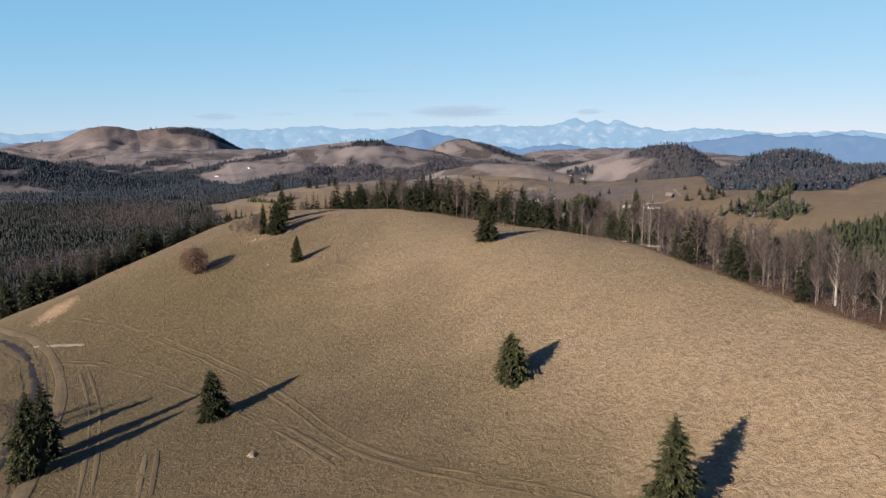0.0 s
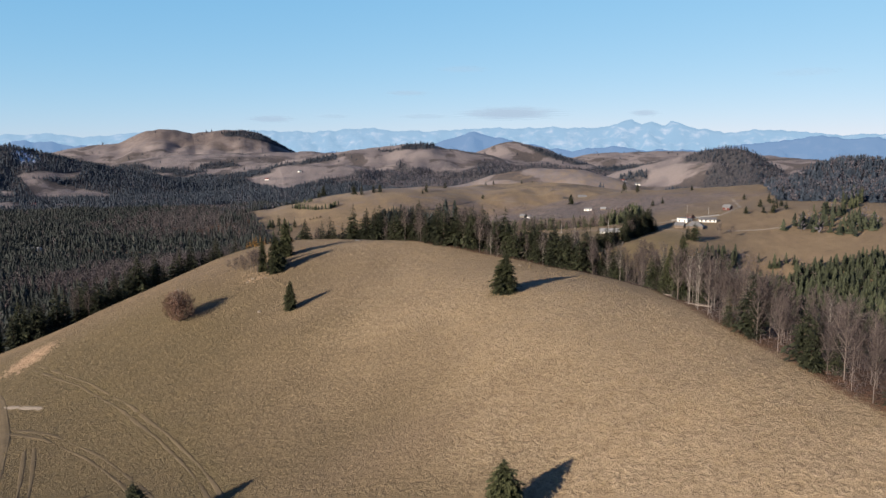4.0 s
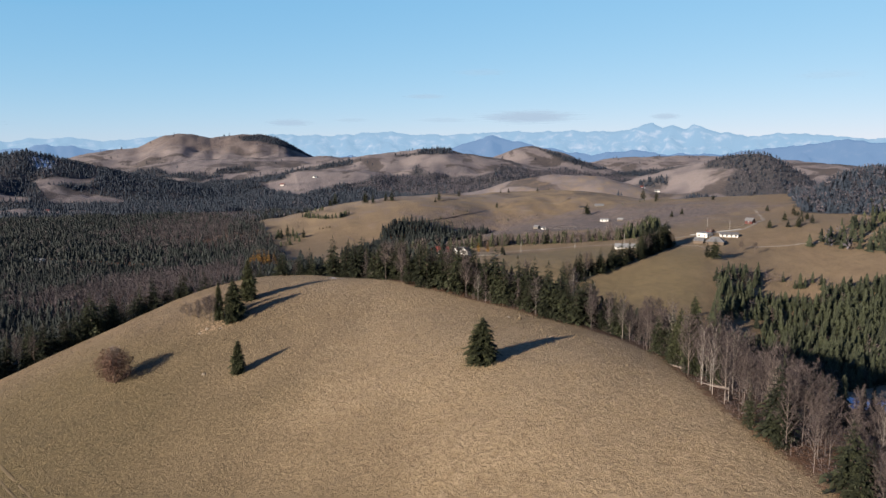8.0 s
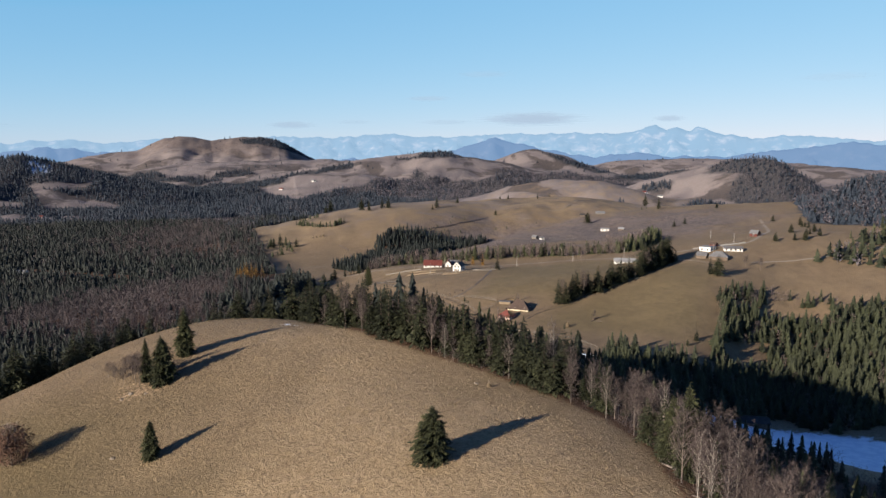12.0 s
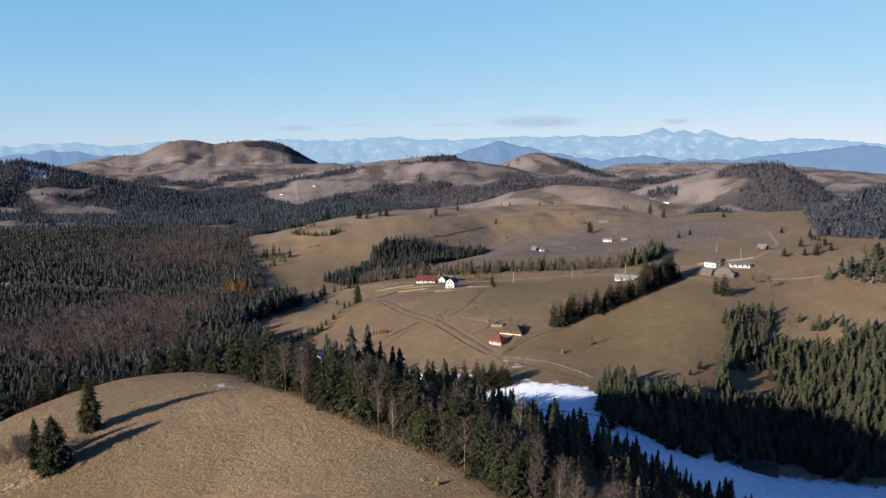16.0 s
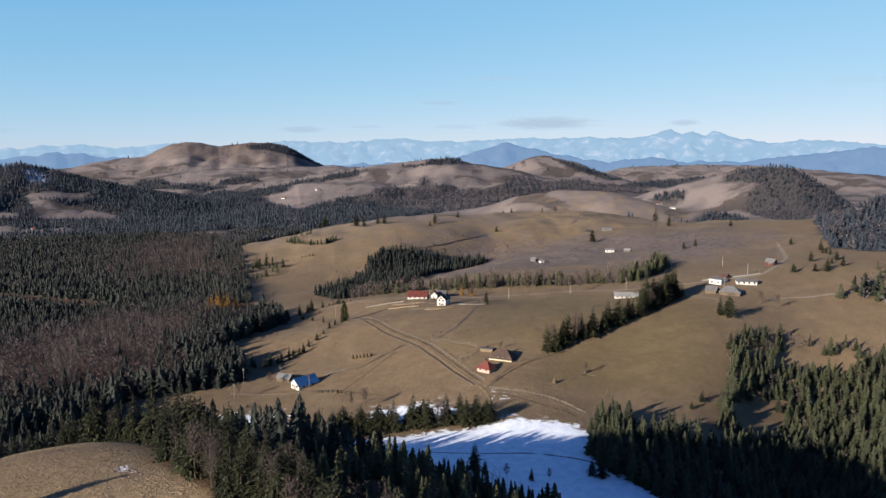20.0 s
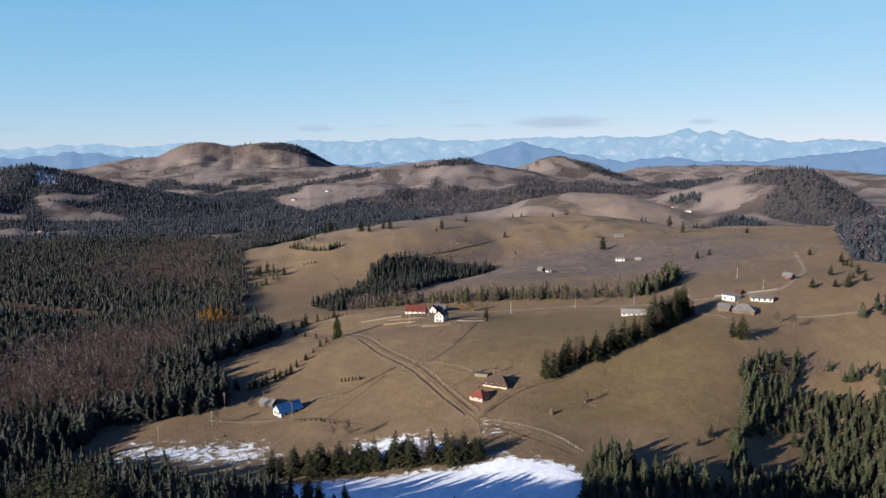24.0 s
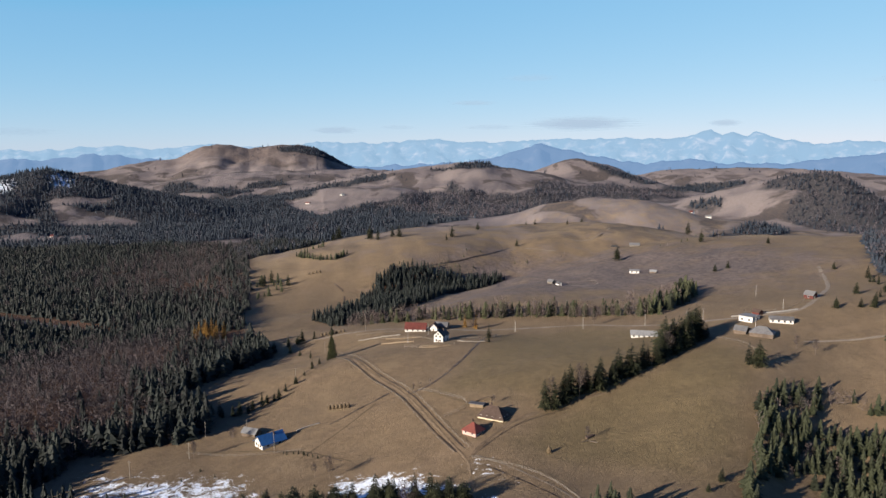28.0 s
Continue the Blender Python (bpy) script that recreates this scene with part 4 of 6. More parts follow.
for k in range(5):
    crown = spruce_crown(rng, 10, 1.9 + 0.2 * k, 22, 10, 6, 0.03 + 0.02 * k, 0.72)
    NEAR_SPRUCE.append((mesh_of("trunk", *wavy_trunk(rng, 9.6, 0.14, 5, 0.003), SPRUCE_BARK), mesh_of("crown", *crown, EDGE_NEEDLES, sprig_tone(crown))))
NEAR_BARE = []
for k in range(5):
    limbs, fine = bare_crown(rng, 10, 26 + 2 * k, 9, 3, 0.21 + 0.045 * k, 0.20 + 0.07 * (k % 3), 0.03)
    trunk = gather([wavy_trunk(rng, 10, 0.058, 5), limbs])
    NEAR_BARE.append((mesh_of("trunk", *trunk, PALE_BARK if k == 1 else GREY_BARK), mesh_of("crown", *fine, TWIGS)))
BIRCH = []
for k in range(2):
    limbs, fine = bare_crown(rng, 10, 30, 8, 3, 0.34, 0.28, 0.09)
    BIRCH.append((mesh_of("trunk", *gather([wavy_trunk(rng, 10, 0.2, 7), limbs]), PALE_BARK), mesh_of("crown", *fine, TWIGS)))


def tree(name, forms, x, y, height, turn, label, category, group="", wide=1.0):
    """A tree of its own: trunk and crown under one Empty."""
    trunk, crown = forms
    ob = stand(name, x, y, height / 10, turn)
    ob.scale = (height / 10 * wide, height / 10 * wide, height / 10)
    part("trunk", trunk, ob)
    part(crown.name.split(".")[0], crown, ob)
    return tagged(ob, label, category, group)


# the trees that stand alone on the hill
tree("spruce_tree", SOLO[2], 44.6, 91.8, 7.2, 0.3, "dense green spruce standing alone in dry grass", "spruce tree", "lone spruces on the hill", 1.2)
tree("spruce_tree", SOLO[1], 4.6, 115.1, 8.1, 1.2, "dark green spruce beside a wheel track", "spruce tree", "lone spruces on the hill", 1.1)
tree("spruce_tree", SOLO[0], 44.2, 54.9, 11.8, 2.2, "tall green spruce beside a wheel track", "spruce tree", "lone spruces on the hill", 0.95)
tree("spruce_tree", SOLO[2], 71.4, 160.3, 8.1, 4.0, "broad green spruce near the top of the hill", "spruce tree", "lone spruces on the hill", 1.2)
tree("spruce_tree", SOLO[0], 30.1, 187.8, 6.6, 5.0, "small dark spruce on the dry slope", "spruce tree", "lone spruces on the hill", 0.95)
tree("spruce_tree", SOLO[1], 28.8, 216.8, 9.6, 0.9, "dark spruce in a clump at the hill top", "spruce tree", "lone spruces on the hill", 1.0)
tree("spruce_tree", SOLO[0], 32.4, 228.0, 10.6, 2.9, "slender spruce in a clump at the hill top", "spruce tree", "lone spruces on the hill", 0.85)
tree("spruce_tree", SOLO[0], 25.6, 219.0, 9.2, 3.3, "slender dark spruce behind a clump", "spruce tree", "lone spruces on the hill", 0.6)
tree("spruce_tree", SOLO[1], -20.5, 111.5, 10.5, 0.4, "tall dark spruce beside the muddy road", "spruce tree", "lone spruces on the hill", 0.9)
tree("spruce_tree", SOLO[0], -19.0, 117.5, 12.0, 1.4, "tall dark spruce beside the muddy road", "spruce tree", "lone spruces on the hill", 0.75)
tree("spruce_tree", SOLO[2], -22.5, 125.5, 9.0, 2.4, "dark spruce beside the muddy road", "spruce tree", "lone spruces on the hill", 0.8)
tree("spruce_tree", SOLO[1], -47.0, 246.0, 11.0, 2.0, "dark spruce where the road meets the wood", "spruce tree", "lone spruces on the hill", 0.9)
for x, y, h, k in ((24.2, 218.6, 6.0, 2), (22.5, 221.5, 5.0, 3), (20.5, 226.0, 3.4, 4), (23.3, 219.8, 5.6, 4), (18.8, 223.0, 4.2, 3), (17.0, 226.5, 3.2, 2), (21.0, 220.0, 3.6, 4), (-25.0, 130.0, 6.5, 3), (-28.0, 134.0, 6.0, 2)):
    tree("bare_tree", NEAR_BARE[k], x, y, h, x, "leafless grey-brown shrubby tree", "bare tree", "bare shrubs on the hill", 1.7)
limbs, fine = bare_crown(rng, 7, 30, 8, 3, 0.48, 0.12, 0.07)
bush = stand("beech_tree", 5.3, 200.9, 1.0, 0.5)
tagged(bush, "round russet beech keeping its withered leaves", "beech tree")
part("trunk", mesh_of("trunk", *gather([wavy_trunk(rng, 6.6, 0.16, 6), limbs, fine]), GREY_BARK), bush)
part("crown", mesh_of("crown", *leafy_crown(rng, 7.6, 3.8, 5600, 0.03), RUSSET), bush, "sparse russet leaves")


# ---- woods ----
def scatter(shape, gap, seed, keep=None, skip=()):
    """Points strewn evenly inside a closed line."""
    g = np.random.default_rng(seed)
    p = np.array(shape, float)
    xs, ys = np.arange(p[:, 0].min(), p[:, 0].max(), gap), np.arange(p[:, 1].min(), p[:, 1].max(), gap)
    x, y = np.meshgrid(xs, ys)
    x = (x + (np.arange(len(ys)) % 2)[:, None] * gap / 2).ravel() + g.uniform(-0.42, 0.42, x.size) * gap
    y = y.ravel() + g.uniform(-0.42, 0.42, y.size) * gap
    ok = in_shape(x, y, shape) > 0.5
    for other in skip:
        ok &= in_shape(x, y, other) < 0.5
    if keep is not None:
        ok &= keep(x, y) > g.random(x.size)
    return x[ok], y[ok]


def woods(name, x, y, forms, material, low, high, seed, label, category, wide=(0.85, 1.2), lift=1.0):
    """Many trees in one mesh; lift makes some of them taller."""
    g = np.random.default_rng(seed)
    n = len(x)
    pick_form = g.integers(0, len(forms), n)
    size = g.uniform(low, high, n) / 10 * (0.9 + 0.25 * (ripple(x, y, 60, seed % 7) + ripple(x, y, 23, 2)) * 0.5) * lift
    width = g.uniform(*wide, n)
    a = g.uniform(0, 6.283, n)
    tone = np.clip(0.5 + 0.28 * g.normal(size=n) + 0.18 * ripple(x, y, 45, 4), 0, 1)
    z = ground_z(x, y) - 0.2
    vs, fs, ts, base = [], [], [], 0
    for k, (fv, ff) in enumerate(forms):
        sel = np.nonzero(pick_form == k)[0]
        if not len(sel):
            continue
        c, s = np.cos(a[sel])[:, None], np.sin(a[sel])[:, None]
        w = (size[sel] * width[sel])[:, None]
        v = np.stack([(fv[:, 0] * c - fv[:, 1] * s) * w + x[sel][:, None], (fv[:, 0] * s + fv[:, 1] * c) * w + y[sel][:, None], fv[:, 2] * size[sel][:, None] + z[sel][:, None]], -1)
        f = ff[None] + (np.arange(len(sel)) * len(fv))[:, None, None] + base
        vs.append(v.reshape(-1, 3))
        fs.append(f.reshape(-1, 3))
        ts.append(np.repeat(tone[sel], len(fv)))
        base += len(sel) * len(fv)
    me = mesh_of(name, np.concatenate(vs), np.concatenate(fs), material, np.concatenate(ts))
    return tagged(new(name, me), label, category, kind="stuff")


RAGGED = [simple_spruce(rng, 10, 1.9 + 0.25 * k, 11, 11) for k in range(4)]
MID_SPRUCE = [simple_spruce(rng, 10, 2.0 + 0.25 * k, 7, 9) for k in range(4)]
FAR_SPRUCE = [simple_spruce(rng, 10, 2.2 + 0.25 * k, 4, 7) for k in range(3)]


def simple_bare(g, sprays, r, low, size, slim=0.13):
    """A far leafless tree: a stem and a round cloud of short fine sprays."""
    pieces = [tube([[0, 0, -0.3], [0.1, 0, 5], [0, 0.1, 9.0]], [0.09, 0.06, 0.02], 3)]
    for i in range(sprays):
        t = g.random()
        ang, out = g.random() * 6.28, r * math.sqrt(g.random()) * math.sin(math.pi * (0.12 + 0.80 * t)) ** 0.7
        c = np.array([math.cos(ang) * out, math.sin(ang) * out, 10 * (low + (1 - low) * t)])
        way = np.array([math.cos(ang) * 0.6, math.sin(ang) * 0.6, 1.0]) + 0.5 * g.normal(size=3)
        way *= size * (0.7 + 0.6 * g.random()) / np.linalg.norm(way)
        o = np.cross(way, g.normal(size=3)) * slim
        pieces.append((np.array([c - way, c + o, c + way, c - o * 0.6]), [[0, 1, 2], [0, 2, 3]]))
    return gather(pieces)


MID_BARE = [simple_bare(rng, 62, 2.1 + 0.25 * k, 0.2, 0.72, 0.15) for k in range(4)]
FAR_BARE = [simple_bare(rng, 16, 2.4, 0.15, 1.3, 0.30) for k in range(2)]
FINE_BARE = [gather([wavy_trunk(rng, 10, 0.07, 3), *bare_crown(rng, 10, 11, 4, 2, 0.24 + 0.05 * k, 0.2, 0.03)]) for k in range(3)]
# the wood that edges the hill, nearest trees one by one
g = np.random.default_rng(21)
made = {}


def edge_tree(bare, x, y, tall, wide):
    k = int(g.integers(0, 5))
    key = ("bare_tree" if bare else "spruce_tree", k)
    if key not in made:
        label = "leafless slender tree with grey trunk at the wood edge" if bare else "dark green spruce at the edge of the wood"
        made[key] = tree(key[0], (NEAR_BARE if bare else NEAR_SPRUCE)[k], x, y, tall, g.uniform(0, 6.28), label, "bare tree" if bare else "spruce tree", "wood-edge bare trees" if bare else "wood-edge spruces", wide)
        return
    src = made[key]
    keep_scale = src.scale.copy()
    src.scale = (1, 1, 1)
    copy = copy_thing(src, on_land(x, y, g.uniform(0, 6.28)))
    src.scale = keep_scale
    copy.scale = (tall / 10 * wide, tall / 10 * wide, tall / 10)


# spruces to the north
x, y = scatter(NORTH_WOOD, 4.1, 11)
order = np.argsort(from_line(x, y, EDGE))
first, rest = order[:125], order[125:]
for i in first:
    bare = g.random() < 0.16
    edge_tree(bare, x[i], y[i], g.uniform(6.5, 10) if bare else g.uniform(8.0, 14.0), g.uniform(0.9, 1.3))
dice = g.random(len(rest)) < 0.12
# the hill's shade on this wood is put into its darker needles
woods("spruce_wood", x[rest[~dice]], y[rest[~dice]], RAGGED, SHADED_NEEDLES, 9, 15, 3, "dense dark green spruce wood below the hill", "spruce wood", (0.8, 1.1))
woods("bare_wood", x[rest[dice]], y[rest[dice]], FINE_BARE, TWIGS, 8, 12, 5, "leafless trees scattered through the spruce wood", "bare wood")
# broadleaves crowd along the eastern edge, lower trees down the slope behind
x, y = scatter(EAST_WOOD, 2.9, 12)
order = np.argsort(from_line(x, y, EDGE[5:]))
first, rest = order[:230], order[230:]
for i in first:
    bare = g.random() < (0.93 if y[i] < 150 else 0.6 if y[i] < 185 else 0.3)
    edge_tree(bare, x[i], y[i], g.uniform(6.5, 10.5) if bare else g.uniform(6, 10) * (1.35 if y[i] > 185 else 1.0), g.uniform(0.85, 1.25))
rest = rest[g.random(len(rest)) < 0.55]
dice = g.random(len(rest)) < np.clip(0.75 - 0.5 * (y[rest] > 200) - 0.25 * ripple(x[rest], y[rest], 34, 6), 0.1, 0.9)
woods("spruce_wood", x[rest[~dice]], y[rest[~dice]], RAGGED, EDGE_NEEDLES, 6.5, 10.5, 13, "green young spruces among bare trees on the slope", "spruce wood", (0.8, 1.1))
woods("bare_wood", x[rest[dice]], y[rest[dice]], FINE_BARE, TWIGS, 5.5, 9, 4, "leafless purple-brown broadleaf wood on the slope", "bare wood", (1.0, 1.4))

# brushwood along the foot of the wood edge
bx, by = scatter(EAST_WOOD, 2.3, 13, lambda x, y: np.clip(1.1 - from_line(x, y, EDGE) / 16, 0, 0.75))
woods("brushwood", bx, by, [simple_bare(rng, 110, 4.5 + k, 0.05, 1.0, 0.06) for k in range(3)], TWIGS, 1.4, 3.2, 14, "low russet and grey brushwood below bare trees", "brushwood", (1.0, 1.8))
# the great wood to the west
glade = [(28, 732), (78, 738), (84, 684), (62, 684), (36, 706)]
strip = [(-190, 905), (-76, 834), (-40, 800), (-60, 790), (-120, 828), (-200, 880)]
x, y = scatter(WEST_WOOD, 4.6, 31, lambda x, y: np.where(y > 800, 0.85, 1.0), (strip, glade))
border = 1 + 0.5 * np.clip(1.2 - from_line(x, y, WEST_WOOD[2:16]) / 22, 0, 1) * (y < 720)
OAKS = ([(-90, 650), (-73, 694), (-47, 722), (-5, 716), (26, 722), (40, 679), (26, 619), (27, 561), (24, 530), (10, 512), (-16, 515), (-40, 500), (-130, 560)], [(-131, 1125), (-85, 1289), (-1, 1445), (25, 1350), (23, 1033), (50, 974), (35, 912), (-21, 918), (-104, 993)])
brown = 0.9 * in_shape(x, y, OAKS[0], 24) + 0.75 * in_shape(x, y, OAKS[1], 60) + 0.07 * (y > 470) + 0.16 * ripple(x, y, 50, 3)
dice = np.random.default_rng(5).random(len(x)) < brown
far = y > 760
woods("spruce_wood", x[~dice & ~far], y[~dice & ~far], MID_SPRUCE[:3], SHADED_NEEDLES, 8, 12.5, 6, "dense dark green spruce forest", "spruce wood", (1.1, 1.5), border[~dice & ~far])
woods("spruce_wood", x[~dice & far], y[~dice & far], FAR_SPRUCE, SHADED_NEEDLES, 8, 12, 7, "distant dark spruce forest in the valley", "spruce wood", (1.1, 1.5))
woods("bare_wood", x[dice], y[dice], MID_BARE, FOREST_TWIGS, 8, 11.5, 8, "leafless purple-brown broadleaf forest", "bare wood", (1.1, 1.6))
# the wood on the slope to the right, with its clearings
clearings = ([(352, 446), (371, 440), (395, 436), (402, 452), (369, 458)], [(284, 386), (297, 409), (312, 414), (328, 411), (316, 392), (300, 384)])
x, y = scatter(RIGHT_WOOD, 4.0, 41, lambda x, y: np.where(in_shape(x, y, [(325, 448), (420, 430), (430, 520), (330, 480)]) > 0.5, 0.6, 0.92), clearings)
dice = np.random.default_rng(6).random(len(x)) < 0.08 + 0.5 * rise(x, y, 378, 465, 1, 34, 14, 0)
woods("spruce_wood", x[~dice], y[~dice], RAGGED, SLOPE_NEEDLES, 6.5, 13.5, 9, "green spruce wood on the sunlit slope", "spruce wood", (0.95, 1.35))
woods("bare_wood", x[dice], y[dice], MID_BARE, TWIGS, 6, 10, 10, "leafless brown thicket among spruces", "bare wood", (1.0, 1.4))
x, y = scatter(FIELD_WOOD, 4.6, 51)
woods("spruce_wood", x, y, MID_SPRUCE, SHADED_NEEDLES, 8, 14, 11, "dark spruce copse in the fold of the field", "spruce wood")
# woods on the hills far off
def hill_wood(shape, gap, seed, keep, low, high, label, bare=0.06, leaf=HAZED_NEEDLES):
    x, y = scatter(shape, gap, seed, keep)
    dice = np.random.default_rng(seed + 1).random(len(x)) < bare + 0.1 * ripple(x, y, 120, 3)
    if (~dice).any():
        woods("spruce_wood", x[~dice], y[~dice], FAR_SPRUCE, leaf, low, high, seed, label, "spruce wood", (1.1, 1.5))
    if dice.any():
        woods("bare_wood", x[dice], y[dice], FAR_BARE, HAZED_TWIGS, low, high, seed, label.replace("spruce", "leafless"), "bare wood", (1.3, 1.9))


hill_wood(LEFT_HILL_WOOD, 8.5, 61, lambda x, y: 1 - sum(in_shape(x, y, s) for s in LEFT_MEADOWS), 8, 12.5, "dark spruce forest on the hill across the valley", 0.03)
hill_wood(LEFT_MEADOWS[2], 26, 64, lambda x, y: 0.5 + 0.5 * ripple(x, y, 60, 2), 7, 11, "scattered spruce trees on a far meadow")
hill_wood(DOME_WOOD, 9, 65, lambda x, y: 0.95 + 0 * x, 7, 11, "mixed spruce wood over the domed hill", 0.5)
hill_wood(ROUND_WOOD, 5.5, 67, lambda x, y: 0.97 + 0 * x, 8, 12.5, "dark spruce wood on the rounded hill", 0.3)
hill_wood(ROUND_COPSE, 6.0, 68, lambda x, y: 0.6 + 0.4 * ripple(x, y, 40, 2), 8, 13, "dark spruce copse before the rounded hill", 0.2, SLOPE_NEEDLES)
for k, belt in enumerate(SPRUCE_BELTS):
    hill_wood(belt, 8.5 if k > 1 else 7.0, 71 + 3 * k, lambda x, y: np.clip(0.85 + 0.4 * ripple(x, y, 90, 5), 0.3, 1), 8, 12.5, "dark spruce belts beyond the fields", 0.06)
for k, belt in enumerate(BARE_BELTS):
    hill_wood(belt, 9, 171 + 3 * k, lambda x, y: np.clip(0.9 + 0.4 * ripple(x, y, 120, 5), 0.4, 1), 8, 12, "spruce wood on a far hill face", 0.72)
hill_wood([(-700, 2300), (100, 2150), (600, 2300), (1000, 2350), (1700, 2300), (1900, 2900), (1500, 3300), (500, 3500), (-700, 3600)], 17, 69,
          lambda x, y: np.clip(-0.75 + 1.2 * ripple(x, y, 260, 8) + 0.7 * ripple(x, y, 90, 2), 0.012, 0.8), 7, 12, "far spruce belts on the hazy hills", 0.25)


# ---- houses, barns and sheds ----
def wall_paint(name, dark, light, rough=0.85):
    return grained(name, dark, light, 1.3, rough, relief=0.01, spread=0.1)


WHITE_WALL = wall_paint("white_plaster", (0.40, 0.385, 0.36), (0.56, 0.54, 0.51))
PINK_WALL = wall_paint("pink_plaster", (0.331, 0.218, 0.186), (0.437, 0.311, 0.265))
CREAM_WALL = wall_paint("cream_plaster", (0.365, 0.298, 0.199), (0.49, 0.424, 0.304))
BOARD_WALL = wall_paint("weathered_boards", (0.062, 0.045, 0.035), (0.135, 0.103, 0.078))
BLUE_ROOF = grained("blue_sheet_metal", (0.012, 0.058, 0.17), (0.022, 0.088, 0.235), 0.9, 0.55, relief=0.005, spread=0.0)
RED_ROOF = grained("dark_red_roof", (0.0563, 0.0145, 0.012), (0.132, 0.0364, 0.0278), 1.5, 0.7)
BROWN_ROOF = grained("brown_roof", (0.030, 0.020, 0.016), (0.066, 0.045, 0.036), 1.5, 0.9)
GREY_ROOF = grained("grey_sheet_roof", (0.060, 0.058, 0.060), (0.125, 0.122, 0.124), 1.2, 0.7)
PALE_ROOF = grained("pale_sheet_roof", (0.115, 0.117, 0.12), (0.19, 0.19, 0.192), 1.0, 0.6)
DARK_ROOF = grained("dark_shingle_roof", (0.0232, 0.0225, 0.0238), (0.0662, 0.063, 0.0596), 1.6, 0.75)
GLASS = Nodes("window_glass", 0.08).done((0.0199, 0.0232, 0.0298))
TIMBER = grained("raw_timber", (0.0989, 0.0716, 0.0464), (0.206, 0.156, 0.106), 3.0)
GREY_TIMBER = grained("grey_timber", (0.0989, 0.086, 0.0728), (0.225, 0.199, 0.169), 3.0)
CONCRETE = grained("pale_concrete", (0.179, 0.169, 0.159), (0.292, 0.278, 0.258), 3.0)
HAY = needle_material("old_hay", (0.0662, 0.0464, 0.0265), (0.172, 0.126, 0.0728))


def block(x0, x1, y0, y1, z0, z1):
    v = np.array([(x, y, z) for z in (z0, z1) for x, y in ((x0, y0), (x1, y0), (x1, y1), (x0, y1))], float)
    f = [[0, 3, 2], [0, 2, 1], [4, 5, 6], [4, 6, 7], [0, 1, 5], [0, 5, 4], [1, 2, 6], [1, 6, 5], [2, 3, 7], [2, 7, 6], [3, 0, 4], [3, 4, 7]]
    return v, np.array(f)


def slab(a, b, c, d, thick):
    """A sloping sheet with thickness, from its four upper corners."""
    top = np.array([a, b, c, d], float)
    low = top - [0, 0, thick]
    f = [[0, 1, 2], [0, 2, 3], [4, 6, 5], [4, 7, 6], [0, 4, 5], [0, 5, 1], [1, 5, 6], [1, 6, 2], [2, 6, 7], [2, 7, 3], [3, 7, 4], [3, 4, 0]]
    return np.vstack([top, low]), np.array(f)


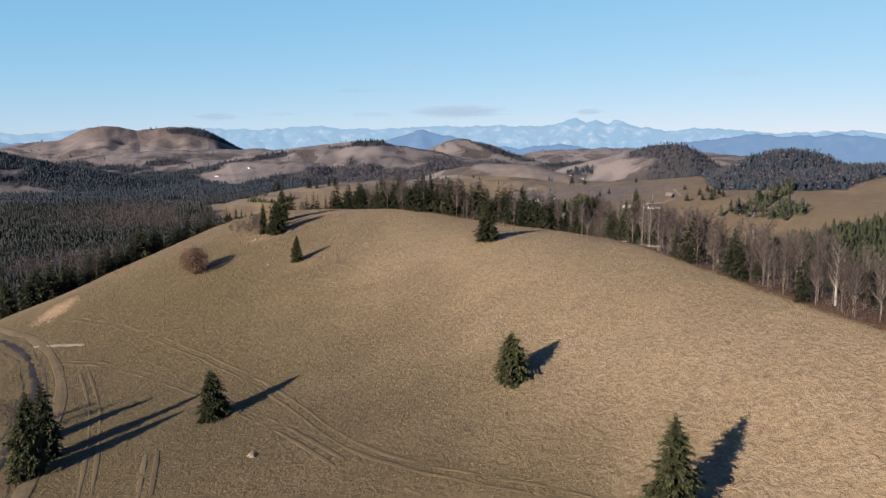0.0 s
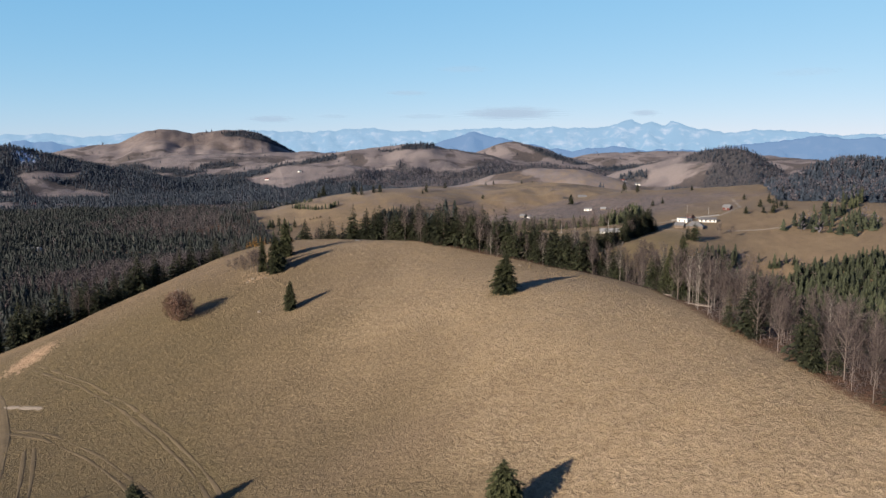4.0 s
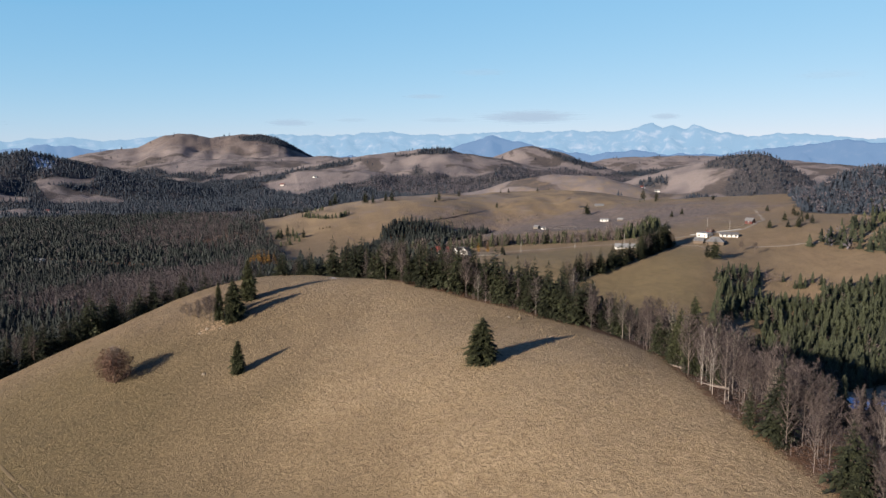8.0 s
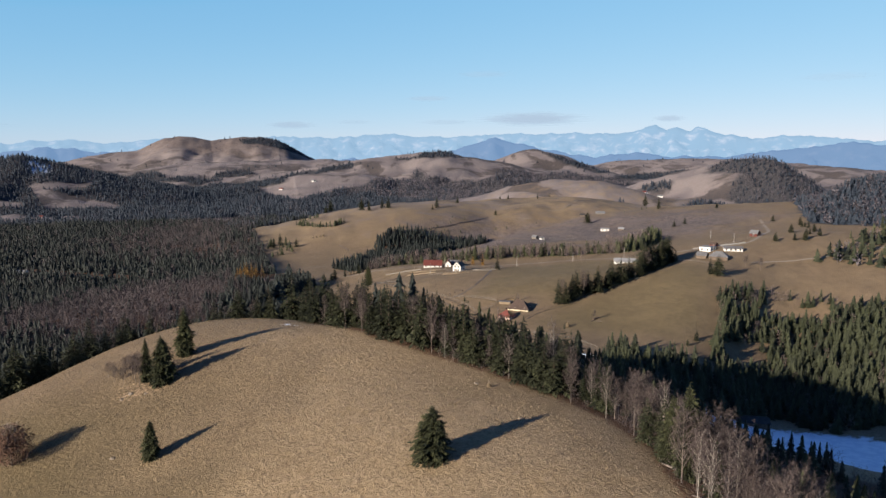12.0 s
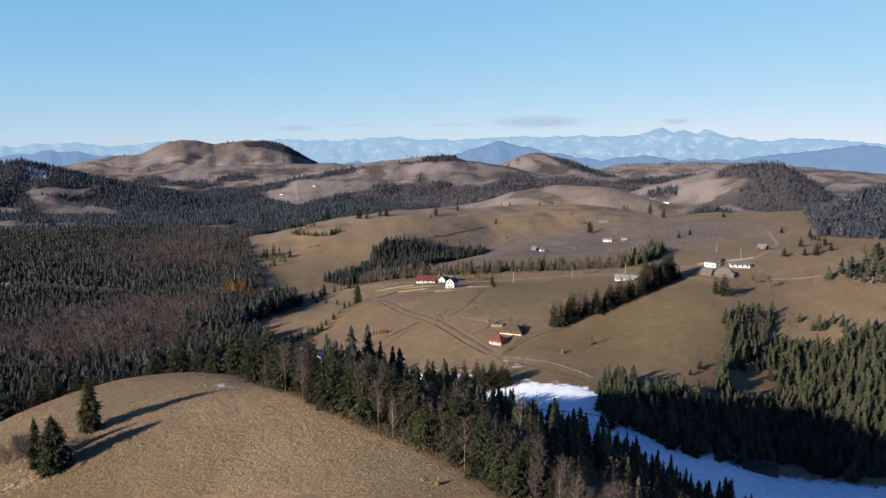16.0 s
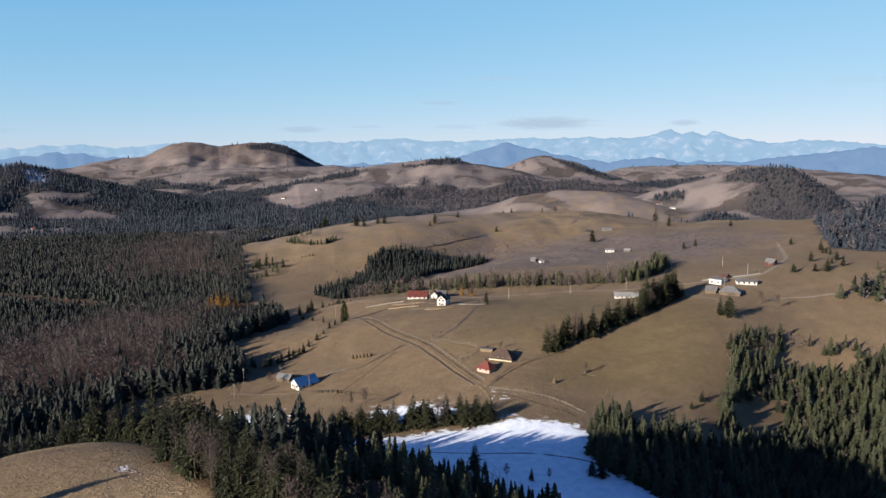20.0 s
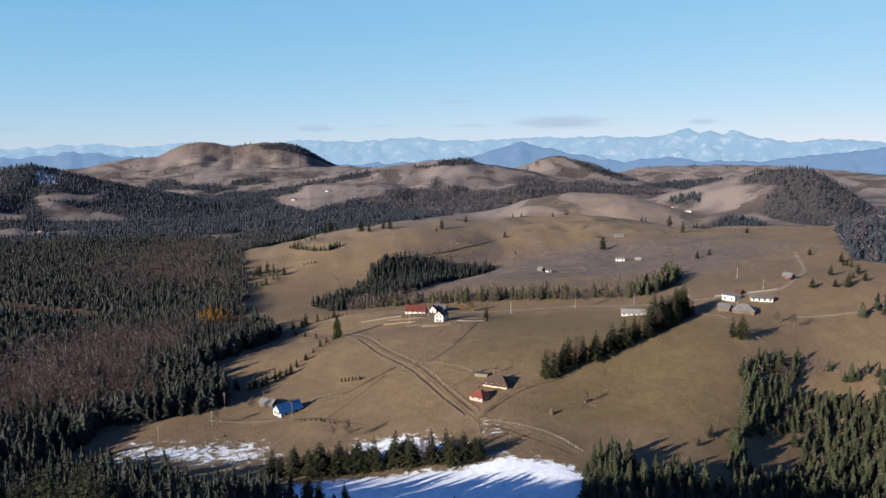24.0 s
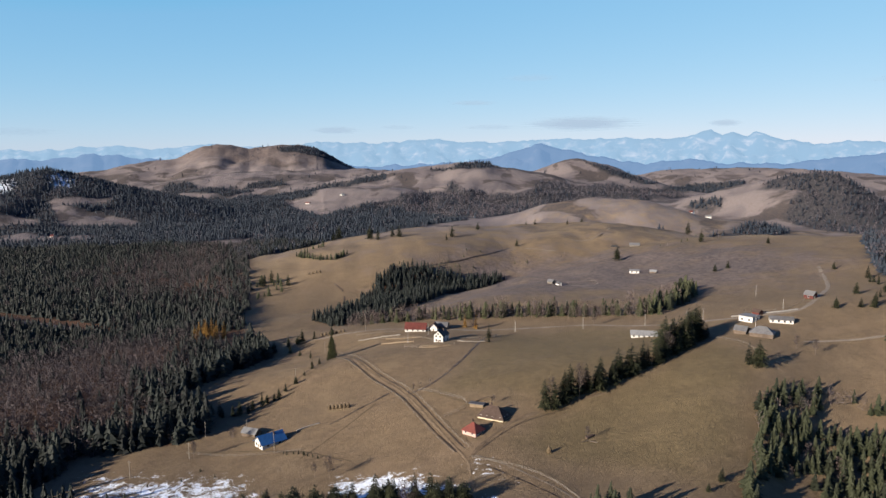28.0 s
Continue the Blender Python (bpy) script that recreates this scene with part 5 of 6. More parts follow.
def house(name, x, y, turn, w, l, wall_h, roof_h, wall_mat, roof_mat, label, category="house", hip=False, over=0.5,
          windows=((0.28, 0.72), 2), chimney=True, storeys=1, door=True, flat=False):
    """A house: w across the gable, l along the ridge; the gable at -y is its front."""
    ob = new(name)
    low = min(float(ground_z(x + dx, y + dy)) for dx in (-w / 3, w / 3) for dy in (-l / 3, l / 3))
    ob.matrix_basis = Matrix.Translation((x, y, low - 0.15)) @ Matrix.Rotation(radians(turn), 4, "Z")
    tagged(ob, label, category)
    hw, hl = w / 2, l / 2
    body = [block(-hw, hw, -hl, hl, 0, wall_h)]
    if not hip and not flat:
        for s in (-1, 1):
            body.append((np.array([[-hw, s * hl, wall_h], [hw, s * hl, wall_h], [0, s * hl, wall_h + roof_h - 0.1], [-hw, s * (hl - 0.25), wall_h], [hw, s * (hl - 0.25), wall_h], [0, s * (hl - 0.25), wall_h + roof_h - 0.1]]),
                         [[0, 1, 2], [3, 5, 4], [0, 2, 5], [0, 5, 3], [1, 4, 5], [1, 5, 2]]))
    part("wall", mesh_of("wall", *gather(body), wall_mat), ob)
    e, rise_out = over, roof_h * over / hw
    if flat:
        roof = [slab((-hw - e, -hl - e, wall_h + 0.5), (hw + e, -hl - e, wall_h + 0.3), (hw + e, hl + e, wall_h + 0.3), (-hw - e, hl + e, wall_h + 0.5), 0.3)]
    elif hip:
        z0, z1, rl = wall_h - rise_out, wall_h + roof_h, max(0.2, hl - hw)
        P = {"a": (-hw - e, -hl - e, z0), "b": (hw + e, -hl - e, z0), "c": (hw + e, hl + e, z0), "d": (-hw - e, hl + e, z0), "r": (0, -rl, z1), "s": (0, rl, z1)}
        roof = [slab(P["b"], P["c"], P["s"], P["r"], 0.14), slab(P["d"], P["a"], P["r"], P["s"], 0.14), slab(P["a"], P["b"], P["r"], P["r"], 0.14), slab(P["c"], P["d"], P["s"], P["s"], 0.14)]
    else:
        z0, z1 = wall_h - rise_out, wall_h + roof_h
        roof = [slab((hw + e, -hl - e, z0), (hw + e, hl + e, z0), (0, hl + e, z1), (0, -hl - e, z1), 0.14), slab((-hw - e, hl + e, z0), (-hw - e, -hl - e, z0), (0, -hl - e, z1), (0, hl + e, z1), 0.14)]
    part("roof", mesh_of("roof", *gather(roof), roof_mat), ob)
    if chimney:
        part("chimney", mesh_of("chimney", *gather([block(0.6, 1.2, hl * 0.2, hl * 0.2 + 0.6, wall_h, wall_h + roof_h + 0.7), block(0.52, 1.28, hl * 0.2 - 0.08, hl * 0.2 + 0.68, wall_h + roof_h + 0.7, wall_h + roof_h + 0.82)]), BROWN_ROOF), ob)
    if windows:
        across, down = windows
        spots = [(t, -1, 0) for t in across] + [((k + 0.5) / down, s, 1) for k in range(down) for s in (-1, 1)]
        for floor in range(storeys):
            z = 1.0 + floor * 2.6
            for t, s, side in spots:
                if side:
                    c, ax = (s * (hw + 0.03), -hl + t * l), 1
                else:
                    c, ax = (-hw + t * w, -hl - 0.03), 0
                rim = block(*((c[0] - 0.05, c[0] + 0.05, c[1] - 0.6, c[1] + 0.6) if ax else (c[0] - 0.6, c[0] + 0.6, c[1] - 0.05, c[1] + 0.05)), z - 0.08, z + 1.38)
                pane = block(*((c[0] - 0.07, c[0] + 0.07, c[1] - 0.5, c[1] + 0.5) if ax else (c[0] - 0.5, c[0] + 0.5, c[1] - 0.07, c[1] + 0.07)), z, z + 1.3)
                win = part("window", mesh_of("window", *rim, TIMBER if wall_mat is WHITE_WALL else WHITE_WALL), ob)
                part("pane", mesh_of("pane", *pane, GLASS), win)
        if storeys > 1:
            win = part("window", mesh_of("window", *block(-0.6, 0.6, -hl - 0.08, -hl + 0.02, wall_h + 0.1, wall_h + 1.2), TIMBER), ob)
            part("pane", mesh_of("pane", *block(-0.5, 0.5, -hl - 0.11, -hl + 0.02, wall_h + 0.2, wall_h + 1.1), GLASS), win)
    if door:
        part("door", mesh_of("door", *block(-0.45, 0.45, -hl - 0.06, -hl + 0.02, 0.05, 2.1), BOARD_WALL), ob)
    return ob


house("house", 200.5, 603.5, -38, 6.4, 8.4, 5.2, 2.7, WHITE_WALL, DARK_ROOF, "white two-storey house with a dark gable roof", storeys=2)
house("house", 190.5, 646.5, 72, 7.6, 14.5, 2.6, 3.6, WHITE_WALL, RED_ROOF, "long white farmhouse under a dark red roof", windows=((0.3, 0.7), 4))
house("barn", 203.0, 644.5, -20, 5.0, 6.0, 3.0, 2.6, WHITE_WALL, RED_ROOF, "small white barn with a red gable roof", "barn", windows=None, chimney=False)
house("barn", 209.5, 650.5, 65, 7.0, 9.0, 3.0, 2.2, BOARD_WALL, GREY_ROOF, "wooden barn with a grey sheet roof", "barn", windows=None, chimney=False)
house("house", 188.6, 458.6, 40, 6.6, 7.4, 2.5, 3.0, PINK_WALL, RED_ROOF, "small pink cottage with a dark red hipped roof", hip=True, windows=((0.25, 0.75), 2))
house("house", 201.0, 470.5, 52, 8.0, 12.5, 2.4, 3.8, CREAM_WALL, BROWN_ROOF, "cream farmhouse with a brown hipped roof", hip=True, over=0.9, windows=((0.3, 0.7), 4))
house("shed", 196.0, 483.0, 60, 3.0, 6.5, 1.6, 0.5, TIMBER, GREY_ROOF, "low timber lean-to behind the farmhouse", "shed", windows=None, chimney=False, flat=True)
house("house", 97.8, 492.0, -58, 7.2, 12.0, 3.0, 3.0, WHITE_WALL, BLUE_ROOF, "white house with a bright blue metal roof", over=0.8, windows=((0.25, 0.75), 2))
house("shed", 88.2, 506.5, 58, 5.2, 7.6, 2.4, 1.7, BOARD_WALL, PALE_ROOF, "wooden shed with a pale sheet roof", "shed", windows=None, chimney=False)
house("barn", 320.5, 563.5, 68, 7.0, 15.5, 2.3, 2.2, WHITE_WALL, PALE_ROOF, "long low white building with a pale roof", "barn", windows=((0.5,), 5), chimney=False)
house("house", 391.5, 563.0, 30, 9.5, 9.0, 3.4, 0.4, WHITE_WALL, PALE_ROOF, "flat-roofed white house beside the village road", flat=True, windows=((0.3, 0.7), 2), chimney=False)
house("barn", 381.0, 533.5, 48, 8.5, 13.0, 3.0, 3.2, BOARD_WALL, GREY_ROOF, "weathered wooden barn under a grey hipped roof", "barn", hip=True, windows=None, chimney=False)
house("barn", 372.5, 541.5, 40, 6.0, 7.0, 2.6, 2.2, BOARD_WALL, GREY_ROOF, "small weathered barn under a grey roof", "barn", windows=None, chimney=False)
house("barn", 406.5, 552.5, 62, 6.0, 13.5, 2.8, 1.6, WHITE_WALL, GREY_ROOF, "white stable with a low grey roof", "barn", windows=((0.5,), 4), chimney=False)
house("shed", 402.0, 570.5, 20, 4.0, 5.0, 2.6, 1.6, RED_ROOF, BROWN_ROOF, "small red shed beside the stable", "shed", windows=None, chimney=False)
house("house", 457.0, 593.0, 25, 5.5, 6.5, 3.2, 2.4, RED_ROOF, GREY_ROOF, "red wooden hut on the slope", windows=((0.5,), 1), chimney=False)
house("shed", 341.5, 800.0, 30, 4.5, 6.0, 2.6, 1.8, GREY_TIMBER, GREY_ROOF, "grey timber hay hut in the field", "shed", windows=None, chimney=False)
house("shed", 345.5, 790.5, 10, 3.6, 4.2, 2.4, 1.4, WHITE_WALL, GREY_ROOF, "small white hut beside a ploughed patch", "shed", windows=None, chimney=False)
house("house", 434.0, 820.0, 60, 5.5, 9.0, 3.0, 1.2, WHITE_WALL, PALE_ROOF, "white cottage with a pale roof in the fields", windows=((0.5,), 2), chimney=False)
house("shed", 447.0, 806.0, 50, 4.0, 6.0, 2.6, 1.4, BOARD_WALL, PALE_ROOF, "small shed beside the field cottage", "shed", windows=None, chimney=False)
house("barn", 517.0, 998.0, 70, 7.0, 12.0, 2.6, 2.4, GREY_TIMBER, GREY_ROOF, "grey hay barn on the open field", "barn", windows=None, chimney=False)
house("barn", 493.0, 1004.0, 60, 5.0, 6.0, 2.2, 1.8, BOARD_WALL, DARK_ROOF, "dark low barn on the open field", "barn", windows=None, chimney=False)
house("barn", -174.0, 850.0, 70, 7.0, 15.0, 4.5, 1.8, WHITE_WALL, PALE_ROOF, "long white building in the forest clearing", "barn", windows=None, chimney=False)
house("barn", 241.5, 309.5, 62, 8.0, 12.0, 2.8, 1.2, BOARD_WALL, DARK_ROOF, "dark wooden shelter standing in the snow", "barn", windows=None, chimney=False)
for hx, hy, ht, hs in ((120, 1992, 60, 1.0), (205, 2010, 20, 1.1), (240, 2196, 70, 1.3), (262, 2190, 30, 1.0), (330, 2150, 50, 1.0), (640, 2420, 60, 1.2), (860, 1415, 60, 1.1), (835, 1432, 20, 0.9), (1390, 2080, 70, 1.2), (1420, 2090, 40, 1.0), (-330, 1560, 50, 1.0), (700, 1240, 60, 0.9)):
    house("house", hx, hy, ht, 7 * hs, 10 * hs, 3.4, 2.6, WHITE_WALL, GREY_ROOF if hs > 1 else RED_ROOF, "distant white farmhouse among far fields", windows=None, chimney=False, door=False)


def low_wall(line, h, thick, material, label, name="retaining_wall"):
    """A low wall or plank edging that follows the land."""
    px, py, w = along(line, 1.5)
    pz = ground_z(px, py)
    side = np.stack([-w[:, 1], w[:, 0]], -1) * thick / 2
    top = h + 0.05 * np.sin(np.arange(len(px)) * 1.9)
    rows = [np.stack([px + s * side[:, 0], py + s * side[:, 1], pz + z], -1) for s, z in ((-1, -0.4), (-1, top), (1, top), (1, -0.4))]
    v = np.stack(rows, 1).reshape(-1, 3)
    i = np.arange(len(px) * 4).reshape(-1, 4)
    j = np.roll(i, -1, 1)
    f = np.stack([i[:-1], i[1:], j[1:], j[:-1]], -1).reshape(-1, 4)
    f = np.concatenate([f, i[:1, ::-1], i[-1:]])
    return tagged(new(name, mesh_of(name, v, f, material)), label, "low wall")


low_wall([(186, 594), (194, 589), (203, 590)], 0.9, 0.5, TIMBER, "pale earth bank held by planks before the house")
low_wall([(184, 591), (193, 586), (204, 587)], 0.5, 0.4, TIMBER, "pale earth bank held by planks before the house")
low_wall([(164, 624), (174, 618), (184, 613)], 0.7, 0.4, TIMBER, "weathered plank garden edging near the farm")
low_wall([(168, 632), (180, 626), (190, 622)], 0.7, 0.4, TIMBER, "weathered plank garden edging near the farm")
low_wall([(150, 642), (164, 640), (178, 636)], 0.8, 0.4, GREY_TIMBER, "long pale plank wall beside the road")
low_wall([(210, 598), (216, 592), (226, 590)], 0.6, 0.4, GREY_TIMBER, "pale plank edging beside the white house")
low_wall([(193, 484), (198, 488), (204, 488)], 0.8, 0.6, TIMBER, "stack of pale timber behind the farmhouse", "timber_stack")
low_wall([(110, 500), (116, 503), (121, 504)], 0.6, 0.8, GREY_TIMBER, "heap of pale planks on the meadow bank", "timber_stack")
low_wall([(386, 574), (398, 572), (414, 569), (430, 569)], 0.9, 0.3, CONCRETE, "long pale yard wall beside the road")
low_wall([(236, 443), (240, 445)], 0.7, 1.2, BROWN_ROOF, "heap of brown rubble on the pasture", "rubble_heap")


# ---- trees and bushes that stand apart in the valley ----
def line_points(line, gap, jitter, seed):
    gg = np.random.default_rng(seed)
    px, py, _ = along(line, gap)
    return px + gg.uniform(-jitter, jitter, len(px)), py + gg.uniform(-jitter, jitter, len(py)), gg


def tree_row(line, gap, jitter, low, high, seed, label, group, bare=0.0, wide=1.0):
    px, py, gg = line_points(line, gap, jitter, seed)
    for a, b in zip(px, py):
        leafless_one = gg.random() < bare
        forms = (NEAR_BARE if leafless_one else NEAR_SPRUCE)[int(gg.integers(0, 5))]
        tree("bare_tree" if leafless_one else "spruce_tree", forms, a, b, gg.uniform(low, high), gg.uniform(0, 6.28), label.replace("spruce", "leafless tree") if leafless_one else label,
             "bare tree" if leafless_one else "spruce tree", group, gg.uniform(0.85, 1.25) * wide)


FAR_ROWS = []


def far_row(line, gap, jitter, low, high, seed):
    """Trees too far off to tell apart, kept for one wood."""
    px, py, gg = line_points(line, gap, jitter, seed)
    FAR_ROWS.append((px, py, low, high, seed))


tree_row([(226, 471), (241, 478), (259, 486), (280, 496), (304, 509), (334, 533), (348, 542)], 3.3, 2.0, 9, 18, 1, "dark spruce in a row between pastures", "spruce row between pastures", 0.08, 1.2)
tree_row([(312, 518), (330, 532), (346, 546)], 2.2, 4.0, 14, 21, 2, "tall dark spruce at the end of a row", "spruce row between pastures", 0.0, 1.3)
tree_row([(94, 414), (112, 409), (134, 407), (146, 405), (158, 401), (173, 399)], 2.0, 2.6, 8, 16, 3, "dark spruce in a belt beside the snow", "spruce belt by the snow", 0.12, 1.35)
tree_row([(62, 541), (76, 533), (86, 538), (100, 549)], 3.6, 1.0, 5, 9, 4, "young spruce in a hedge line", "young spruces in a hedge line")
tree_row([(103, 555), (116, 574), (128, 596)], 8.0, 0.8, 3.5, 6, 5, "small spruce beside a ditch", "young spruces in a hedge line")
tree_row([(104, 646), (118, 622)], 9.0, 1.5, 5, 8, 6, "small spruce on the meadow", "young spruces in a hedge line")
tree_row([(92, 655), (112, 668), (130, 676)], 7.0, 4.0, 7, 11, 7, "spruce at the edge of the meadow", "spruces at the meadow edge")
far_row([(150, 712), (182, 698), (215, 684), (252, 676), (300, 660), (330, 640), (356, 622)], 0.75, 9.0, 7, 14, 8)
far_row([(352, 640), (378, 645), (398, 668), (418, 690)], 1.0, 12.0, 9, 17, 9)
far_row([(106, 1055), (127, 1027), (148, 1005), (162, 1029)], 2.6, 2.0, 6, 9.5, 10)
far_row([(106, 1055), (121, 1074), (140, 1123)], 5.0, 3.0, 6, 9, 11)
far_row([(213, 952), (248, 936), (277, 955), (300, 972)], 5.0, 9.0, 2, 5, 12)
far_row([(57, 947), (71, 960), (85, 925), (67, 889)], 5.0, 9.0, 6, 13, 13)
tree("spruce_tree", SOLO[1], 130.8, 609, 15.5, 0.4, "broad old spruce beside the farm track", "spruce tree", "lone spruces on the fields", 0.72)
SINGLE = ((232, 604, 10.0), (228, 588, 5.0), (487, 764, 9), (502, 767, 8), (451, 900, 16), (576, 945, 17), (551, 651, 11), (477, 558, 10), (492, 592, 9), (454, 564, 8), (300, 1071, 18), (289, 1051, 9),
          (351, 1144, 12), (377, 1038, 9), (197, 1097, 19), (206, 1087, 17), (226, 1095, 16), (234, 1089, 17), (160, 1157, 20), (152, 1150, 12), (78, 955, 17), (96, 938, 13), (70, 940, 12), (531, 1213, 13), (538, 1220, 11), (482, 1145, 9), (635, 1082, 20),
          (278, 404, 6.5), (268, 397, 4), (348, 487, 15), (344, 490, 13), (610, 700, 9), (560, 700, 8), (620, 880, 9), (660, 1150, 8), (432, 1180, 8), (445, 1178, 9))
for k, (a, b, h) in enumerate(SINGLE):
    tree("spruce_tree", NEAR_SPRUCE[k % 5], a, b, h, k * 1.3, "dark spruce standing alone on open pasture", "spruce tree", "lone spruces on the fields", 1.2)
for k, (a, b, h, label) in enumerate(((236, 442, 6.0, "bare round tree with fallen logs below"), (204, 482, 4.5, "bare fruit tree behind the farmhouse"), (80, 500, 7.0, "bare tree beside the shed"), (64, 486, 8.0, "bare tree at the forest edge"),
                                       (230, 640, 9, "tall bare tree by the road"), (308, 614, 9, "bare tree by the white building"), (395, 505, 9, "bare birch at the wood edge"), (388, 512, 8, "bare tree at the wood edge"), (124, 446, 9, "bare russet shrub by the brook"), (118, 450, 6, "bare russet shrub by the brook"), (170, 517, 3.2, "low bare thorn bush where two ditches meet"), (174, 519, 2.8, "low bare thorn bush where two ditches meet"), (179, 519, 3.0, "low bare thorn bush where two ditches meet"), (167, 512, 2.4, "low bare thorn bush where two ditches meet"), (223, 592, 3.0, "low bare thorn bush beside a field ditch"))):
    tree("bare_tree", NEAR_BARE[2 + k % 3], a, b, h, k * 2.1, label, "bare tree", "bare trees in the valley", 1.5)
tree("birch_tree", BIRCH[0], 107.1, 201.2, 11.5, 1.0, "large pale bare birch above the hill edge", "birch tree", "pale birches", 0.9)
tree("birch_tree", BIRCH[1], 94.5, 82.0, 9.5, 2.0, "pale many-limbed bare birch at the meadow edge", "birch tree", "pale birches", 1.0)
tree("birch_tree", BIRCH[0], 108.0, 160.0, 10.0, 3.0, "pale bare birch at the meadow edge", "birch tree", "pale birches", 0.9)
tree("spruce_tree", SOLO[1], 104.0, 147.5, 13.6, 1.0, "tall sunlit green spruce at the meadow edge", "spruce tree", "wood-edge spruces", 0.55)
tree("spruce_tree", SOLO[2], 104.5, 152.0, 10.5, 2.0, "broad sunlit green spruce at the meadow edge", "spruce tree", "wood-edge spruces", 0.6)
for a, b, h in ((97, 118.5, 10.5), (99, 120, 9.0), (96.5, 117, 7.5), (94.5, 104, 9), (93.5, 101.5, 7), (91.5, 85.5, 8.5), (106, 178, 9)):
    tree("spruce_tree", NEAR_SPRUCE[int(a) % 5], a, b, h, a, "sunlit green spruce among bare edge trees", "spruce tree", "wood-edge spruces", 1.1)
larch_crown = spruce_crown(rng, 10, 2.2, 20, 10, 6, 0.08)
LARCH = mesh_of("crown", *larch_crown, LARCH_NEEDLES, sprig_tone(larch_crown))
for a, b, h in ((36, 714, 15), (41, 710, 17), (45, 712, 16), (49, 709, 15), (54, 712, 14), (39, 718, 15), (33, 709, 13), (232, 642, 10), (226, 650, 9)):
    tree("larch_tree", (NEAR_SPRUCE[0][0], LARCH), a, b, h, a, "golden autumn larch at the forest edge", "larch tree", "golden larches")


for a, b, h in ((116, 359, 9), (148, 338, 11), (151, 336, 6), (144, 341, 5), (166, 331, 5), (192, 331, 10), (189, 333, 6), (112, 352, 6), (104, 366, 10), (108, 372, 8)):
    tree("spruce_tree", NEAR_SPRUCE[int(a) % 5], a, b, h, b, "dark spruce standing in the snow", "spruce tree", "spruces in the snow", 1.15)
for a, b, h in ((126, 347, 5), (130, 343, 5.5), (158, 334, 5), (172, 330, 4.5)):
    tree("bare_tree", NEAR_BARE[int(a) % 5], a, b, h, b, "thin leafless tree standing in the snow", "bare tree", "bare trees in the valley", 1.4)


# ---- grass tufts over the hill, uncountable ----
def tufts(count, seed):
    gg = np.random.default_rng(seed)
    tx, ty = gg.uniform(-25, 108, count), gg.uniform(40, 262, count)
    keep = (from_line(tx, ty, EDGE) > 7) & (in_shape(tx, ty, EAST_WOOD) < 0.5) & (in_shape(tx, ty, NORTH_WOOD) < 0.5)
    keep &= gg.random(count) < np.clip((tx - 5) / 55, 0.12, 1) + np.clip((ty - 200) / 40, 0, 1)
    tx, ty = tx[keep], ty[keep]
    n = len(tx)
    tz = ground_z(tx, ty)
    size, a = gg.uniform(0.12, 0.30, n), gg.uniform(0, 6.28, n)
    vs, fs = [], []
    for k in range(3):
        ang = a + k * 2.1
        c, s = np.cos(ang) * size, np.sin(ang) * size
        v = np.stack([np.stack([tx - c * 0.7, ty - s * 0.7, tz - 0.03], -1), np.stack([tx + c * 0.7, ty + s * 0.7, tz - 0.03], -1), np.stack([tx + 0.35 * s + 0.2 * size, ty - 0.35 * c, tz + size * 0.42], -1)], 1)
        vs.append(v.reshape(-1, 3))
        fs.append(np.arange(n * 3).reshape(-1, 3) + k * n * 3)
    tone = np.tile(np.repeat(np.clip(gg.normal(0.5, 0.3, n), 0, 1), 3), 3)
    tagged(new("grass_tufts", mesh_of("grass_tufts", np.concatenate(vs), np.concatenate(fs), TUFT, tone)), "dry tan grass tussocks over the hill", "grass", kind="stuff")


tufts(30000, 8)


# ---- poles, fences, hay, logs, stones ----
def pole(x, y, h, material, label, arm=True):
    ob = stand("utility_pole", x, y, 1.0, x * 0.7, 0.2)
    part("shaft", mesh_of("shaft", *tube([(0, 0, 0), (0, 0, h * 0.5), (0, 0, h)], [0.17, 0.14, 0.11], 6), material), ob)
    if arm:
        part("crossarm", mesh_of("crossarm", *block(-0.9, 0.9, -0.08, 0.08, h - 0.7, h - 0.5), material), ob)
    return tagged(ob, label, "utility pole", "utility poles")


for a, b in ((66, 511), (86, 507.5), (109, 565), (127, 632), (100, 484.5), (62, 486), (40, 470)):
    pole(a, b, 8.0, GREY_TIMBER, "grey wooden power pole beside the meadow")
for a, b in ((196, 628), (255, 622), (299, 610), (333, 588), (356, 577), (366, 574), (384, 545), (420, 570), (447, 640), (180, 612), (-74, 300)):
    pole(a, b, 8.5, CONCRETE, "pale concrete power pole by the road", False)
for a, b in ((-240, 920), (-78, 842), (40, 770), (157, 668)):
    pole(a, b, 15.0, GREY_TIMBER, "tall wooden pole of the forest power line")


def fence(line, gap, label, rails=2, h=1.2, material=None):
    """Posts at even steps with rails between them."""
    material = material or GREY_TIMBER
    px, py, w = along(line, gap)
    ob = new("fence")
    tagged(ob, label, "fence")
    post = mesh_of("post", *block(-0.07, 0.07, -0.07, 0.07, -0.3, h), material)
    pz = ground_z(px, py)
    for a, b, c in zip(px, py, pz):
        p = part("post", post, ob)
        p.location = (a, b, c)
    for k in range(rails):
        z = pz + h * (0.45 + 0.45 * k)
        v, f = tube(np.stack([px, py, z], -1), np.full(len(px), 0.05), 4)
        part("rail", mesh_of("rail", v, f, material), ob)
    return ob


